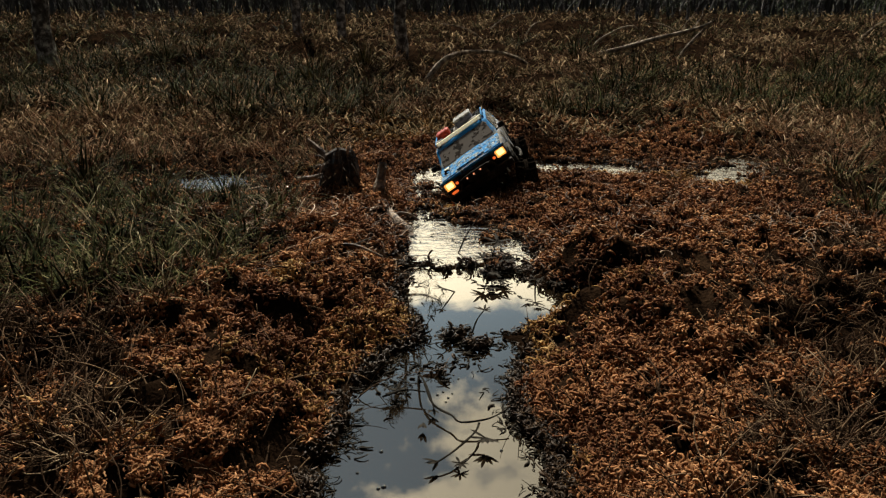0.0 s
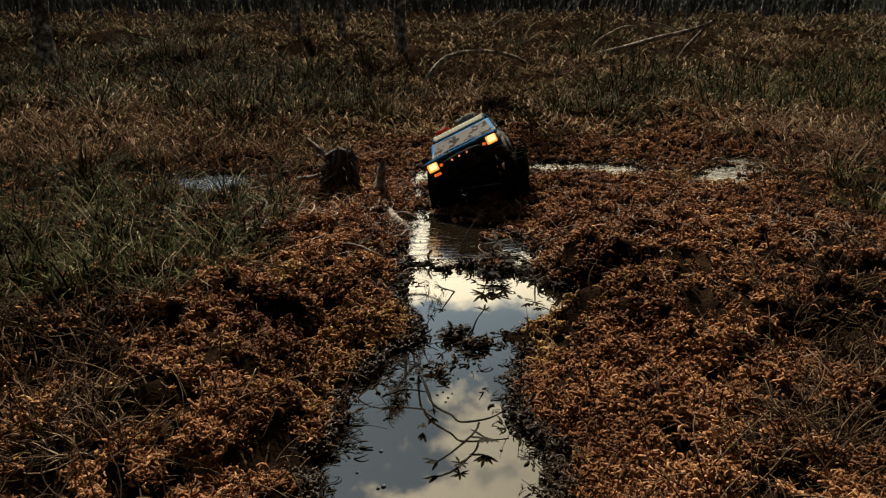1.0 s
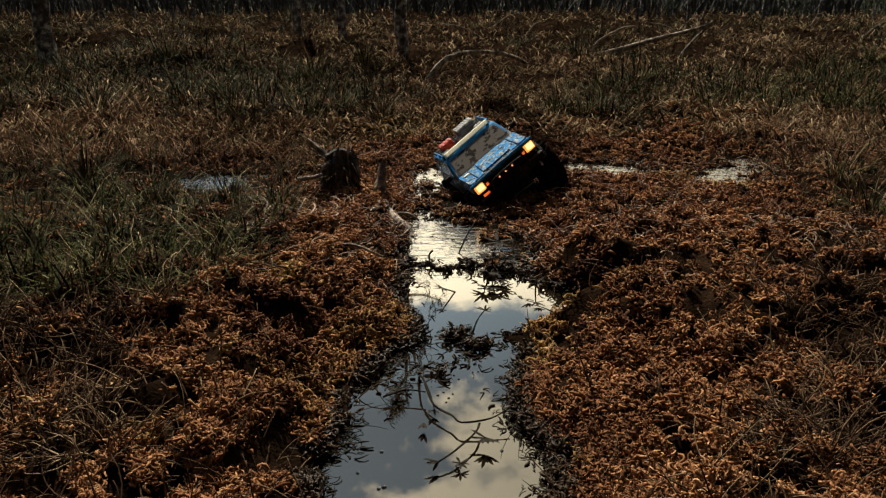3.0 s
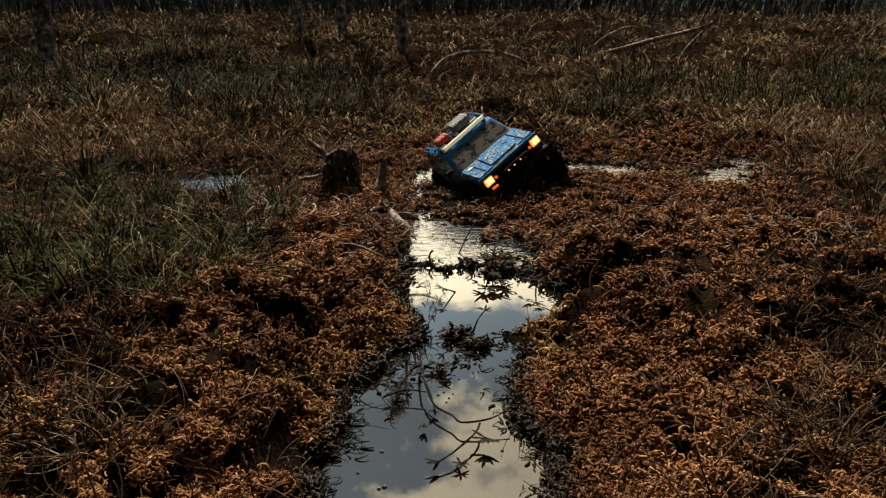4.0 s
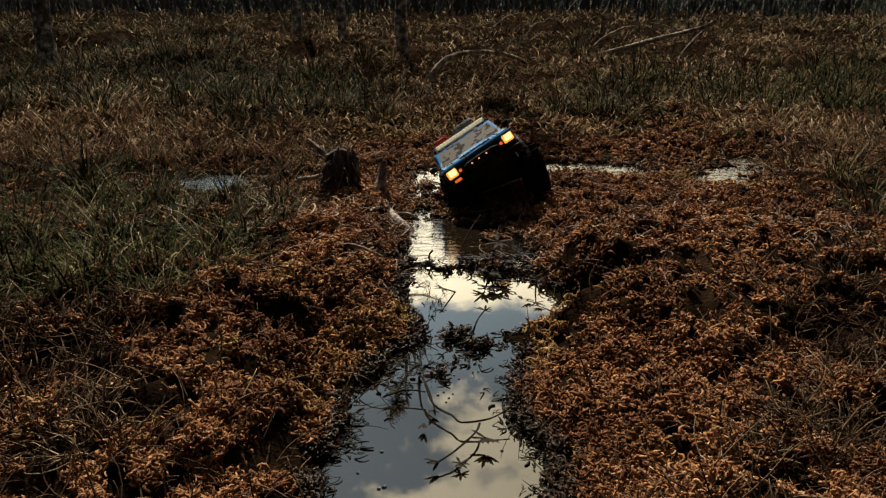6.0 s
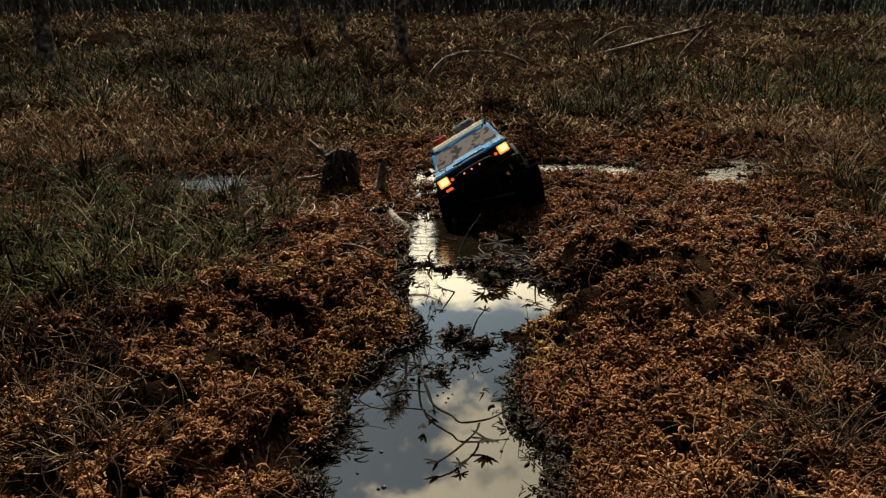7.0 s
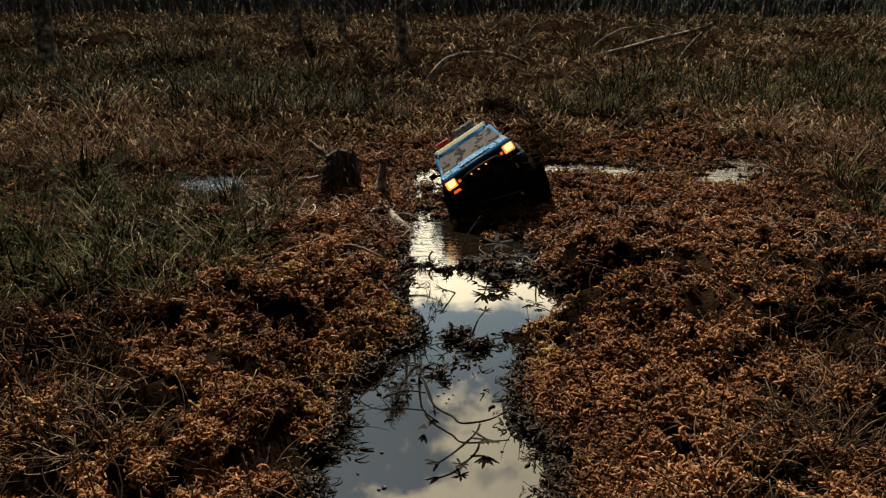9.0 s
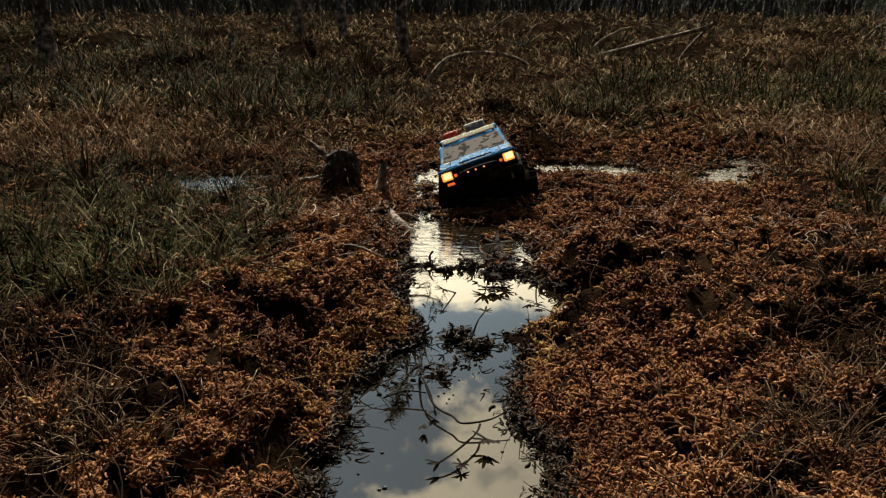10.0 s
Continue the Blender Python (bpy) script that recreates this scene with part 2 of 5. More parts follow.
M_SCREEN = muddy("mud_caked_glass", (0.125, 0.108, 0.094), [(0.4, (0.012, 0.009, 0.007)), (0.6, (0.03, 0.02, 0.015))], 0.53, 0.56, 50, 0.6, 0.03, 0.3, offset=0.31)
M_GLASS = muddy("dark_side_glass", (0.012, 0.013, 0.015), [(0.4, (0.03, 0.022, 0.016)), (0.6, (0.07, 0.055, 0.04))], 0.52, 0.6, 60, 0.15, offset=0.9)
M_BLACK = material("black_plastic", [(0.0, (0.008, 0.007, 0.006)), (0.7, (0.018, 0.015, 0.012)), (1.0, (0.05, 0.038, 0.026))], 0.65, vary="", scale=60, bump=0.4, bump_scale=300, specular=0.04)
M_RUBBER = material("muddy_rubber", [(0.0, (0.006, 0.005, 0.004)), (0.7, (0.013, 0.010, 0.008)), (1.0, (0.035, 0.024, 0.015))], 0.8, vary="", scale=70, bump=0.8, bump_scale=250, specular=0.0)
M_STEEL = material("bright_steel", [(0.0, (0.35, 0.33, 0.30)), (1.0, (0.62, 0.60, 0.56))], 0.3, metal=1.0, vary="", scale=90)
M_CREAM = material("cream_plastic", [(0.0, (0.55, 0.50, 0.34)), (0.35, (0.80, 0.75, 0.56)), (1.0, (0.88, 0.84, 0.68))], 0.4, vary="", scale=150, bump=0.3)
M_WHITE = material("dirty_white", [(0.0, (0.08, 0.07, 0.06)), (0.4, (0.26, 0.25, 0.24)), (1.0, (0.42, 0.42, 0.41))], 0.6, vary="", scale=120, bump=0.5, specular=0.1)
M_SLATE = material("slate_blue_box", [(0.0, (0.04, 0.045, 0.075)), (1.0, (0.085, 0.09, 0.14))], 0.5, vary="", scale=60, bump=0.3)
M_RED = material("red_plastic", [(0.0, (0.20, 0.02, 0.012)), (0.5, (0.40, 0.04, 0.022)), (1.0, (0.46, 0.07, 0.04))], 0.6, vary="", scale=110, bump=0.4, specular=0.15)
M_BAR = material("light_bar_lens", [(0.0, (0.55, 0.50, 0.34)), (0.35, (0.80, 0.75, 0.56)), (1.0, (0.88, 0.84, 0.68))], 0.4, vary="", scale=150, emit=(1.0, 0.86, 0.55), emit_strength=0.55)
M_BULB = material("headlamp_bulb_glow", [(0.0, (0.9, 0.7, 0.4)), (1.0, (1.0, 0.85, 0.6))], 0.3, vary="", emit=(1.0, 0.60, 0.20), emit_strength=3.4)
M_LAMP = material("headlamp_glow", [(0.0, (0.9, 0.6, 0.3)), (1.0, (1.0, 0.8, 0.5))], 0.3, vary="", emit=(1.0, 0.36, 0.06), emit_strength=1.5)
M_AMBER = material("amber_glow", [(0.0, (0.7, 0.2, 0.04)), (1.0, (0.8, 0.25, 0.05))], 0.3, vary="", emit=(1.0, 0.16, 0.03), emit_strength=1.1)
M_DOT = material("small_lamp_glow", [(0.0, (0.8, 0.3, 0.2)), (1.0, (0.9, 0.4, 0.3))], 0.3, vary="", emit=(1.0, 0.32, 0.16), emit_strength=1.6)


# ---- mesh tools ----
def mesh_of(name, verts, tris, mat, smooth=False):
    me = bpy.data.meshes.new(name)
    me.vertices.add(len(verts))
    me.vertices.foreach_set("co", np.asarray(verts, dtype=np.float32).ravel())
    me.loops.add(len(tris) * 3)
    me.loops.foreach_set("vertex_index", np.asarray(tris, dtype=np.int32).ravel())
    me.polygons.add(len(tris))
    me.polygons.foreach_set("loop_start", np.arange(0, len(tris) * 3, 3, dtype=np.int32))
    me.polygons.foreach_set("use_smooth", np.full(len(tris), smooth, dtype=bool))
    me.update(calc_edges=True)
    me.materials.append(mat)
    return me


def part(name, bm, mat, parent, label=""):
    me = bpy.data.meshes.new(name)
    bmesh.ops.recalc_face_normals(bm, faces=bm.faces)
    bm.to_mesh(me)
    bm.free()
    me.materials.append(mat)
    ob = new(name, me)
    ob.parent = parent
    return tagged(ob, label)


def empty(name, m=None):
    ob = new(name)
    ob.empty_display_size = 0.05
    if m is not None:
        ob.matrix_world = m
    return ob


def rounded_box(centre, size, bevel=0.002, bm=None, turn=None, seg=2):
    bm = bm or bmesh.new()
    out = bmesh.ops.create_cube(bm, size=1.0)["verts"]
    bmesh.ops.scale(bm, vec=size, verts=out)
    edges = list({e for v in out for e in v.link_edges})
    if bevel:
        out = bmesh.ops.bevel(bm, geom=edges, offset=bevel, segments=seg, affect="EDGES", profile=0.6)["verts"]
        out = list({v for v in out})
    m = Matrix.Translation(centre) @ (turn or Matrix())
    island = set(out)
    stack = list(out)
    while stack:
        for e in stack.pop().link_edges:
            for v in e.verts:
                if v not in island:
                    island.add(v)
                    stack.append(v)
    bmesh.ops.transform(bm, matrix=m, verts=list(island))
    return bm


def tube(path, radii, sides=8, bm=None, wobble=0.0, seed=0, caps=True):
    """A tapered, bent tube along a path, with an uneven skin."""
    bm = bm or bmesh.new()
    rng = random.Random(seed)
    path = [Vector(p) for p in path]
    rings = []
    for i, p in enumerate(path):
        d = (path[min(i + 1, len(path) - 1)] - path[max(i - 1, 0)]).normalized()
        a = d.orthogonal().normalized() if abs(d.z) < 0.9 else Vector((1, 0, 0)).cross(d).normalized()
        if i and rings:
            a = (last - d * last.dot(d)).normalized()
        last = a
        b = d.cross(a)
        rings.append([bm.verts.new(p + (a * math.cos(k * math.tau / sides) + b * math.sin(k * math.tau / sides)) * radii[i] * (1 + wobble * (rng.random() - 0.5) * 2)) for k in range(sides)])
    for r, s in zip(rings, rings[1:]):
        for k in range(sides):
            bm.faces.new((r[k], r[(k + 1) % sides], s[(k + 1) % sides], s[k]))
    if caps:
        bm.faces.new(rings[0][::-1])
        bm.faces.new(rings[-1])
    return bm


def bent(points, n=4):
    """More points along a smooth line through the given ones."""
    pts = [Vector(p) for p in points]
    out = []
    for i in range(len(pts) - 1):
        p0, p1, p2, p3 = pts[max(i - 1, 0)], pts[i], pts[i + 1], pts[min(i + 2, len(pts) - 1)]
        for k in range(n):
            t = k / n
            out.append(0.5 * (2 * p1 + (p2 - p0) * t + (2 * p0 - 5 * p1 + 4 * p2 - p3) * t * t + (3 * p1 - p0 - 3 * p2 + p3) * t ** 3))
    return out + [pts[-1]]


def smooth(ob):
    for p in ob.data.polygons:
        p.use_smooth = True
    return ob


# ---- the lie of the bog ----
RNG = np.random.default_rng(7)
LATTICE = RNG.random((256, 256))


def value_noise(x, y):
    xi, yi = np.floor(x).astype(int), np.floor(y).astype(int)
    fx, fy = x - xi, y - yi
    fx, fy = fx * fx * (3 - 2 * fx), fy * fy * (3 - 2 * fy)
    a, b = LATTICE[xi % 256, yi % 256], LATTICE[(xi + 1) % 256, yi % 256]
    c, d = LATTICE[xi % 256, (yi + 1) % 256], LATTICE[(xi + 1) % 256, (yi + 1) % 256]
    return (a * (1 - fx) + b * fx) * (1 - fy) + (c * (1 - fx) + d * fx) * fy


def fbm(x, y, octaves=3):
    total, amp, norm = 0, 1.0, 0
    for o in range(octaves):
        total = total + amp * value_noise(x * 2 ** o + 17.3 * o, y * 2 ** o + 9.1 * o)
        norm += amp
        amp *= 0.5
    return total / norm


def step(a, b, v):
    t = np.clip((v - a) / (b - a), 0, 1)
    return t * t * (3 - 2 * t)


# the wet rut: how far along, its two banks
RUT_LEFT_Y = np.array([0.2, 0.62, 0.665, 0.70, 0.74, 0.81, 0.89, 0.93, 0.965, 1.035, 1.13, 1.21, 1.285, 1.345, 1.455, 1.555, 1.635, 1.78])
RUT_LEFT = np.array([-0.08, -0.108, -0.120, -0.104, -0.092, -0.098, -0.064, -0.050, -0.012, -0.018, -0.060, -0.040, -0.054, -0.060, -0.062, -0.066, -0.052, -0.022])
RUT_RIGHT_Y = np.array([0.2, 0.62, 0.69, 0.717, 0.746, 0.775, 0.834, 0.89, 0.93, 0.957, 0.98, 1.005, 1.03, 1.085, 1.15, 1.18, 1.23, 1.29, 1.325, 1.41, 1.455, 1.555, 1.655, 1.78])
RUT_RIGHT = np.array([0.05, 0.086, 0.099, 0.090, 0.074, 0.066, 0.064, 0.080, 0.093, 0.090, 0.066, 0.090, 0.150, 0.218, 0.220, 0.150, 0.118, 0.128, 0.160, 0.152, 0.128, 0.108, 0.090, 0.080])
POOLS = [(-0.60, 1.95, 0.10, 0.09), (-0.53, 1.84, 0.07, 0.04), (-0.476, 2.43, 0.12, 0.06), (-0.475, 2.03, 0.025, 0.03), (0.38, 2.13, 0.16, 0.06), (0.50, 2.06, 0.12, 0.05),
         (0.74, 1.97, 0.09, 0.08), (0.89, 2.20, 0.08, 0.08), (0.80, 2.08, 0.10, 0.06), (0.02, 1.84, 0.095, 0.17), (-0.03, 1.98, 0.055, 0.14), (0.27, 2.10, 0.10, 0.05)]
# clods and tufts that stand in the water
CLODS = [(0.015, 0.985, 0.020, 0.014), (-0.040, 1.295, 0.022, 0.012), (0.002, 1.270, 0.018, 0.008), (0.038, 1.284, 0.020, 0.011), (0.100, 1.285, 0.028, 0.045), (0.085, 1.235, 0.016, 0.028), (0.012, 0.905, 0.007, 0.007), (-0.022, 0.868, 0.014, 0.006),
         (0.05, 0.955, 0.014, 0.010), (-0.035, 1.70, 0.035, 0.02), (0.05, 1.66, 0.03, 0.014), (0.0, 1.79, 0.05, 0.03), (-0.04, 1.90, 0.02, 0.03), (0.07, 1.56, 0.03, 0.012), (0.10, 1.45, 0.02, 0.014), (0.06, 1.625, 0.085, 0.028), (0.12, 1.68, 0.06, 0.05)]


def wet(x, y):
    """Metres into the water (above nought) or away from it (below)."""
    d = np.minimum(x - np.interp(y, RUT_LEFT_Y, RUT_LEFT) + 0.012, np.interp(y, RUT_RIGHT_Y, RUT_RIGHT) + 0.013 - x)
    d = np.minimum(np.minimum(d, 1.78 - y), y + 0.6)
    for cx, cy, rx, ry in POOLS:
        reach = np.sqrt(((x - cx) / rx) ** 2 + ((y - cy) / ry) ** 2)
        d = np.maximum(d, (1 - reach) * min(rx, ry) - 0.030 * (fbm(x * 24 + 3, y * 16) - 0.46))
    for cx, cy, rx, ry in CLODS:
        d = np.minimum(d, (np.sqrt(((x - cx) / rx) ** 2 + ((y - cy) / ry) ** 2) - 1) * min(rx, ry))
    return d + 0.022 * (fbm(x * 45, y * 45) - 0.5)


def height(x, y):
    far = step(2.2, 6.0, y)
    bank = 0.012 + 0.050 * fbm(x * 7, y * 7) + 0.054 * (fbm(x * 20 + 5, y * 20, 2) - 0.42) + 0.05 * (fbm(x * 1.6 + 3, y * 1.6) - 0.3) * (1 - far)
    bank = bank + far * (0.30 * (fbm(x * 0.8 + 8, y * 0.8 + 2) - 0.42) + 0.24 * (fbm(x * 2.3, y * 2.3) - 0.4))
    bank = bank + 0.16 * np.exp(-(((x + 1.9) / 1.4) ** 2 + ((y - 6.8) / 1.2) ** 2))
    low = step(1.25, 1.6, y) * (1 - step(2.3, 3.0, y))
    low = np.maximum(0.5 * low, 0.75 * np.exp(-((x - 0.2) / 0.55) ** 2 - ((y - 4.25) / 0.5) ** 2))
    low = np.maximum(low, 0.6 * np.exp(-((x - 1.4) / 0.7) ** 2 - ((y - 5.5) / 0.5) ** 2))
    bank = np.maximum(bank * (1 - low), 0.008)
    # moss cushions and the hollows between them
    bank = bank + 0.024 * (fbm(x * 46 + 2, y * 40, 2) - 0.5) * (1 - step(2.5, 4.0, y)) + 0.030 * np.exp(-(((x - 0.30) / 0.16) ** 2 + ((y - 0.98) / 0.09) ** 2)) + 0.030 * np.exp(-(((x + 0.27) / 0.14) ** 2 + ((y - 1.00) / 0.10) ** 2))
    d = wet(x, y)
    # mud pushed up before the wheels
    bank = bank + 0.045 * np.exp(-((x - 0.10) / 0.10) ** 2 - ((y - 1.63) / 0.045) ** 2)
    return np.where(d > 0, -0.03 * np.clip(d / 0.015, 0, 1), np.maximum(bank, 0.004) * (0.06 + 0.94 * step(0.005, 0.13, -d)) + 0.001)


def spaced(lo, hi, pitch, end, grow):
    mid = np.arange(lo, hi, pitch)
    out, v, s = [], hi, pitch
    while v < end:
        out.append(v)
        s *= grow
        v += s
    return mid, np.array(out + [end])


def build_ground():
    mid, up = spaced(-1.3, 1.3, 0.009, 400, 1.085)
    xs = np.concatenate([-up[::-1], mid[1:], up])
    mid, up = spaced(0.4, 2.7, 0.009, 900, 1.06)
    down = 0.4 - np.cumsum(0.0075 * 1.2 ** np.arange(1, 46))
    ys = np.concatenate([down[::-1], mid, up])
    gx, gy = np.meshgrid(xs, ys)
    gz = height(gx, gy)
    v = np.stack([gx, gy, gz], -1).reshape(-1, 3)
    nx, ny = len(xs), len(ys)
    i = (np.arange(ny - 1)[:, None] * nx + np.arange(nx - 1)).ravel()
    tris = np.concatenate([np.stack([i, i + 1, i + nx + 1], 1), np.stack([i, i + nx + 1, i + nx], 1)])
    ground = new("ground", mesh_of("ground", v, tris, M_PEAT, True))
    tagged(ground, "dark wet peat of a bog, cut by a flooded rut", "ground", kind="structure")
    bm = bmesh.new()
    bmesh.ops.create_grid(bm, x_segments=4, y_segments=4, size=1.0)
    bmesh.ops.transform(bm, matrix=Matrix.Translation((0, 1.35, 0)) @ Matrix.Diagonal((1.25, 1.25, 1, 1)), verts=bm.verts)
    water = part("water", bm, M_WATER, None)
    tagged(water, "still dark bog water mirroring a cloudy sky", "water", kind="structure")


build_ground()


# ---- low growth of the bog ----
def strands(name, base, heading, rise, length, radius, curl, bend, mat, sides=3, rings=4, taper=0.35, knob=0.0):
    """Many bent, tapering stems as one mesh: from each base a stem sets out by heading and rise, turning by curl and drooping by bend."""
    n = len(base)
    t = np.linspace(0, 1, rings)
    seg = length / (rings - 1)
    p = base.copy()
    vs = []
    for k in range(rings):
        h, e = heading + curl * t[k], rise - bend * t[k]
        d = np.stack([np.cos(h) * np.cos(e), np.sin(h) * np.cos(e), np.sin(e)], 1)
        a = np.stack([-np.sin(h), np.cos(h), np.zeros(n)], 1)
        b = np.cross(d, a)
        r = radius * (1 - (1 - taper) * t[k] ** 1.5)
        if sides == 2:
            vs += [p + a * r[:, None], p - a * r[:, None]]
        else:
            for s in range(sides):
                w = s * math.tau / sides + 0.5
                swell = 1 + knob * (RNG.random(n) - 0.5) if knob else np.ones(n)
                vs.append(p + (a * math.cos(w) + b * math.sin(w)) * (r * swell)[:, None])
        p = p + d * seg[:, None]
    v = np.stack(vs, 1)
    m = rings * sides
    f = []
    for k in range(rings - 1):
        for s in range(sides if sides > 2 else 1):
            a0, a1 = k * sides + s, k * sides + (s + 1) % sides
            b0, b1 = a0 + sides, a1 + sides
            f += [(a0, a1, b1), (a0, b1, b0)]
    if sides > 2:
        f += [(m - sides, m - sides + k, m - sides + k + 1) for k in range(1, sides - 1)]
    f = np.array(f)
    tris = (f[None] + (np.arange(n) * m)[:, None, None]).reshape(-1, 3)
    return new(name, mesh_of(name, v.reshape(-1, 3), tris, mat, True))


def strewn(n, y0, y1, spread=0.72):
    """Places on the bog, thinning out with the distance."""
    u = RNG.random(n)
    y = 1 / (u / y0 + (1 - u) / y1)
    x = (RNG.random(n) * 2 - 1) * (spread * y + 0.12)
    return x, y


def grassy(x, y):
    """How far sedge and heather take over from the moss."""
    g = step(0.24, 0.44, -x - 0.28 * np.clip(1.25 - y, 0, 1) + 0.45 * (fbm(x * 2.2 + 4, y * 2.2) - 0.5))
    g = np.maximum(g, step(0.50, 0.95, x - 0.12 * y + 0.6 * (fbm(x * 2.5, y * 2.5 + 7) - 0.5)) * 0.75)
    return np.clip(np.maximum(g, step(2.5, 3.3, y + 0.7 * (fbm(x * 2, y * 2 + 3) - 0.5))), 0, 1)


# spots left without moss, where the black peat shows: place and reach
BARE = [(-0.165, 0.67, 0.045, 0.08), (0.42, 0.645, 0.12, 0.05), (-0.42, 0.80, 0.10, 0.05), (0.27, 1.37, 0.07, 0.05), (-0.52, 1.30, 0.10, 0.08), (-0.12, 1.30, 0.05, 0.06), (0.50, 0.84, 0.06, 0.04)]


def bare(x, y):
    b = np.zeros_like(x)
    for cx, cy, rx, ry in BARE:
        b = np.maximum(b, np.exp(-((x - cx) / rx) ** 2 - ((y - cy) / ry) ** 2))
    return b + 0.5 * (fbm(x * 14 + 2, y * 14) - 0.5)


def build_growth():
    # moss: curled shoots in cushions, with black gaps between them
    x, y = strewn(135000, 0.46, 4.6)
    x2, y2 = strewn(60000, 1.25, 3.8, 0.55)
    x, y = np.concatenate([x, x2]), np.concatenate([y, y2])
    # thinned towards both sides of the view, so bare peat imitates darker picture edges
    cushion = fbm(x * 46 + 2, y * 40, 2) + 0.10 * (RNG.random(len(x)) - 0.5) - (0.15 + 0.16 * step(0.36, 0.52, np.abs(x) / y)) * step(0.24, 0.50, np.abs(x) / y) * step(0.38, 0.55, fbm(x * 9 + 31, y * 9))
    keep = (wet(x, y) < 0.003) & (bare(x, y) < 0.55 + 0.25 * RNG.random(len(x))) & (RNG.random(len(x)) < 1 - 0.80 * grassy(x, y)) & (cushion > 0.39)
    x, y = x[keep], y[keep]
    n = len(x)
    size = (0.74 + 0.30 * y) * (0.65 + 0.7 * RNG.random(n))
    base = np.stack([x, y, height(x, y) - 0.001 + 0.004 * RNG.random(n)], 1)
    gold = fbm(x * 3 + 11, y * 3) - 0.04 + 0.12 * (RNG.random(n) - 0.5) + 0.30 * np.exp(-((x + 0.26) / 0.10) ** 2 - ((y - 1.06) / 0.10) ** 2) + 0.25 * np.exp(-((x + 0.85) / 0.25) ** 2 - ((y - 2.1) / 0.15) ** 2) \
        + 0.25 * np.exp(-((x + 0.2) / 0.2) ** 2 - ((y - 2.6) / 0.25) ** 2)
    soaked = (wet(x, y) > -0.014 - 0.026 * RNG.random(n) * fbm(x * 12, y * 12)) & (RNG.random(n) < 1 - 0.65 * step(1.3, 1.45, y))
    for sel, mat, label in (((gold < 0.68) & ~soaked, M_MOSS, "rust-brown curled bog moss covering the banks"), ((gold >= 0.68) & ~soaked, M_MOSS_GOLD, "golden curled bog moss in cushions on the banks"),
                            (soaked, M_MOSS_WET, "black soaked curled bog moss along the waterline")):
        k = int(sel.sum())
        ob = strands("moss", base[sel], RNG.random(k) * math.tau, 0.35 + 0.9 * RNG.random(k), 0.0135 * size[sel] * (0.5 + 0.9 * RNG.random(k)), 0.00155 * size[sel],
                     np.where(RNG.random(k) < 0.5, -1, 1) * (2.5 + 5.0 * RNG.random(k)), 0.6 + 2.6 * RNG.random(k), mat, 4, 6, 0.8, 0.75)
        tagged(ob, label, "moss", kind="stuff")
        # short leaves that roughen the shoots
        tip = np.repeat(base[sel][::2], 3, 0)
        k = len(tip)
        tip = tip + np.stack([RNG.normal(0, 0.004, k), RNG.normal(0, 0.004, k), 0.001 + 0.005 * RNG.random(k)], 1)
        sz = np.repeat(size[sel][::2], 3)
        ob = strands("moss_leaves", tip, RNG.random(k) * math.tau, RNG.random(k) * 1.4, (0.004 + 0.005 * RNG.random(k)) * sz, (0.0005 + 0.0004 * RNG.random(k)) * sz,
                     (RNG.random(k) - 0.5) * 4.0, RNG.random(k) * 2.0, mat, 2, 3, 0.5)
        tagged(ob, label.replace("curled bog moss", "short leaves of bog moss"), "moss", kind="stuff")
    # mud crumbs and moss shreds afloat along the banks
    x, y = strewn(26000, 0.5, 2.4, 0.30)
    d = wet(x, y)
    film = np.exp(-((x + 0.075) / 0.045) ** 2 - ((y - 0.83) / 0.11) ** 2) + 0.8 * np.exp(-((x - 0.02) / 0.14) ** 2 - ((y - 1.75) / 0.16) ** 2) + 0.5 * np.exp(-((x - 0.15) / 0.05) ** 2 - ((y - 1.13) / 0.05) ** 2)
    keep = (d > -0.012) & (d < (0.030 + 0.07 * film) * RNG.random(len(x)) ** 2 + 0.002) & (fbm(x * 40, y * 40, 2) > 0.40)
    x, y = x[keep], y[keep]
    n = len(x)
    ob = strands("floating_litter", np.stack([x, y, np.full(n, 0.0005)], 1), RNG.random(n) * math.tau, 0.4 * RNG.random(n), (0.006 + 0.012 * RNG.random(n)) * (0.6 + 0.5 * y),
                 (0.0006 + 0.0012 * RNG.random(n) ** 2) * (0.6 + 0.5 * y), (RNG.random(n) - 0.5) * 5, RNG.random(n) * 0.8 - 0.2, M_LEAF, 3, 4, 0.6, 0.6)
    tagged(ob, "dark shreds of moss and mud floating on water", "litter", kind="stuff")
    # dead stems
    x, y = strewn(9000, 0.48, 3.0)
    keep = (wet(x, y) < 0.004) & (RNG.random(len(x)) < 0.25 + 0.75 * np.maximum(grassy(x, y), step(1.2, 1.5, y)))
    x, y = x[keep], y[keep]
    n = len(x)
    ob = strands("dead_stems", np.stack([x, y, height(x, y)], 1), RNG.random(n) * math.tau, 0.1 + 1.2 * RNG.random(n) ** 1.5, 0.025 + 0.055 * RNG.random(n) ** 2,
                 (0.0005 + 0.0006 * RNG.random(n)), (RNG.random(n) - 0.5) * 2.5, (RNG.random(n) - 0.3) * 1.8, M_DEAD, 3, 6, 0.5)
    tagged(ob, "thin dead brown stems lying among moss", "dead stems", kind="stuff")
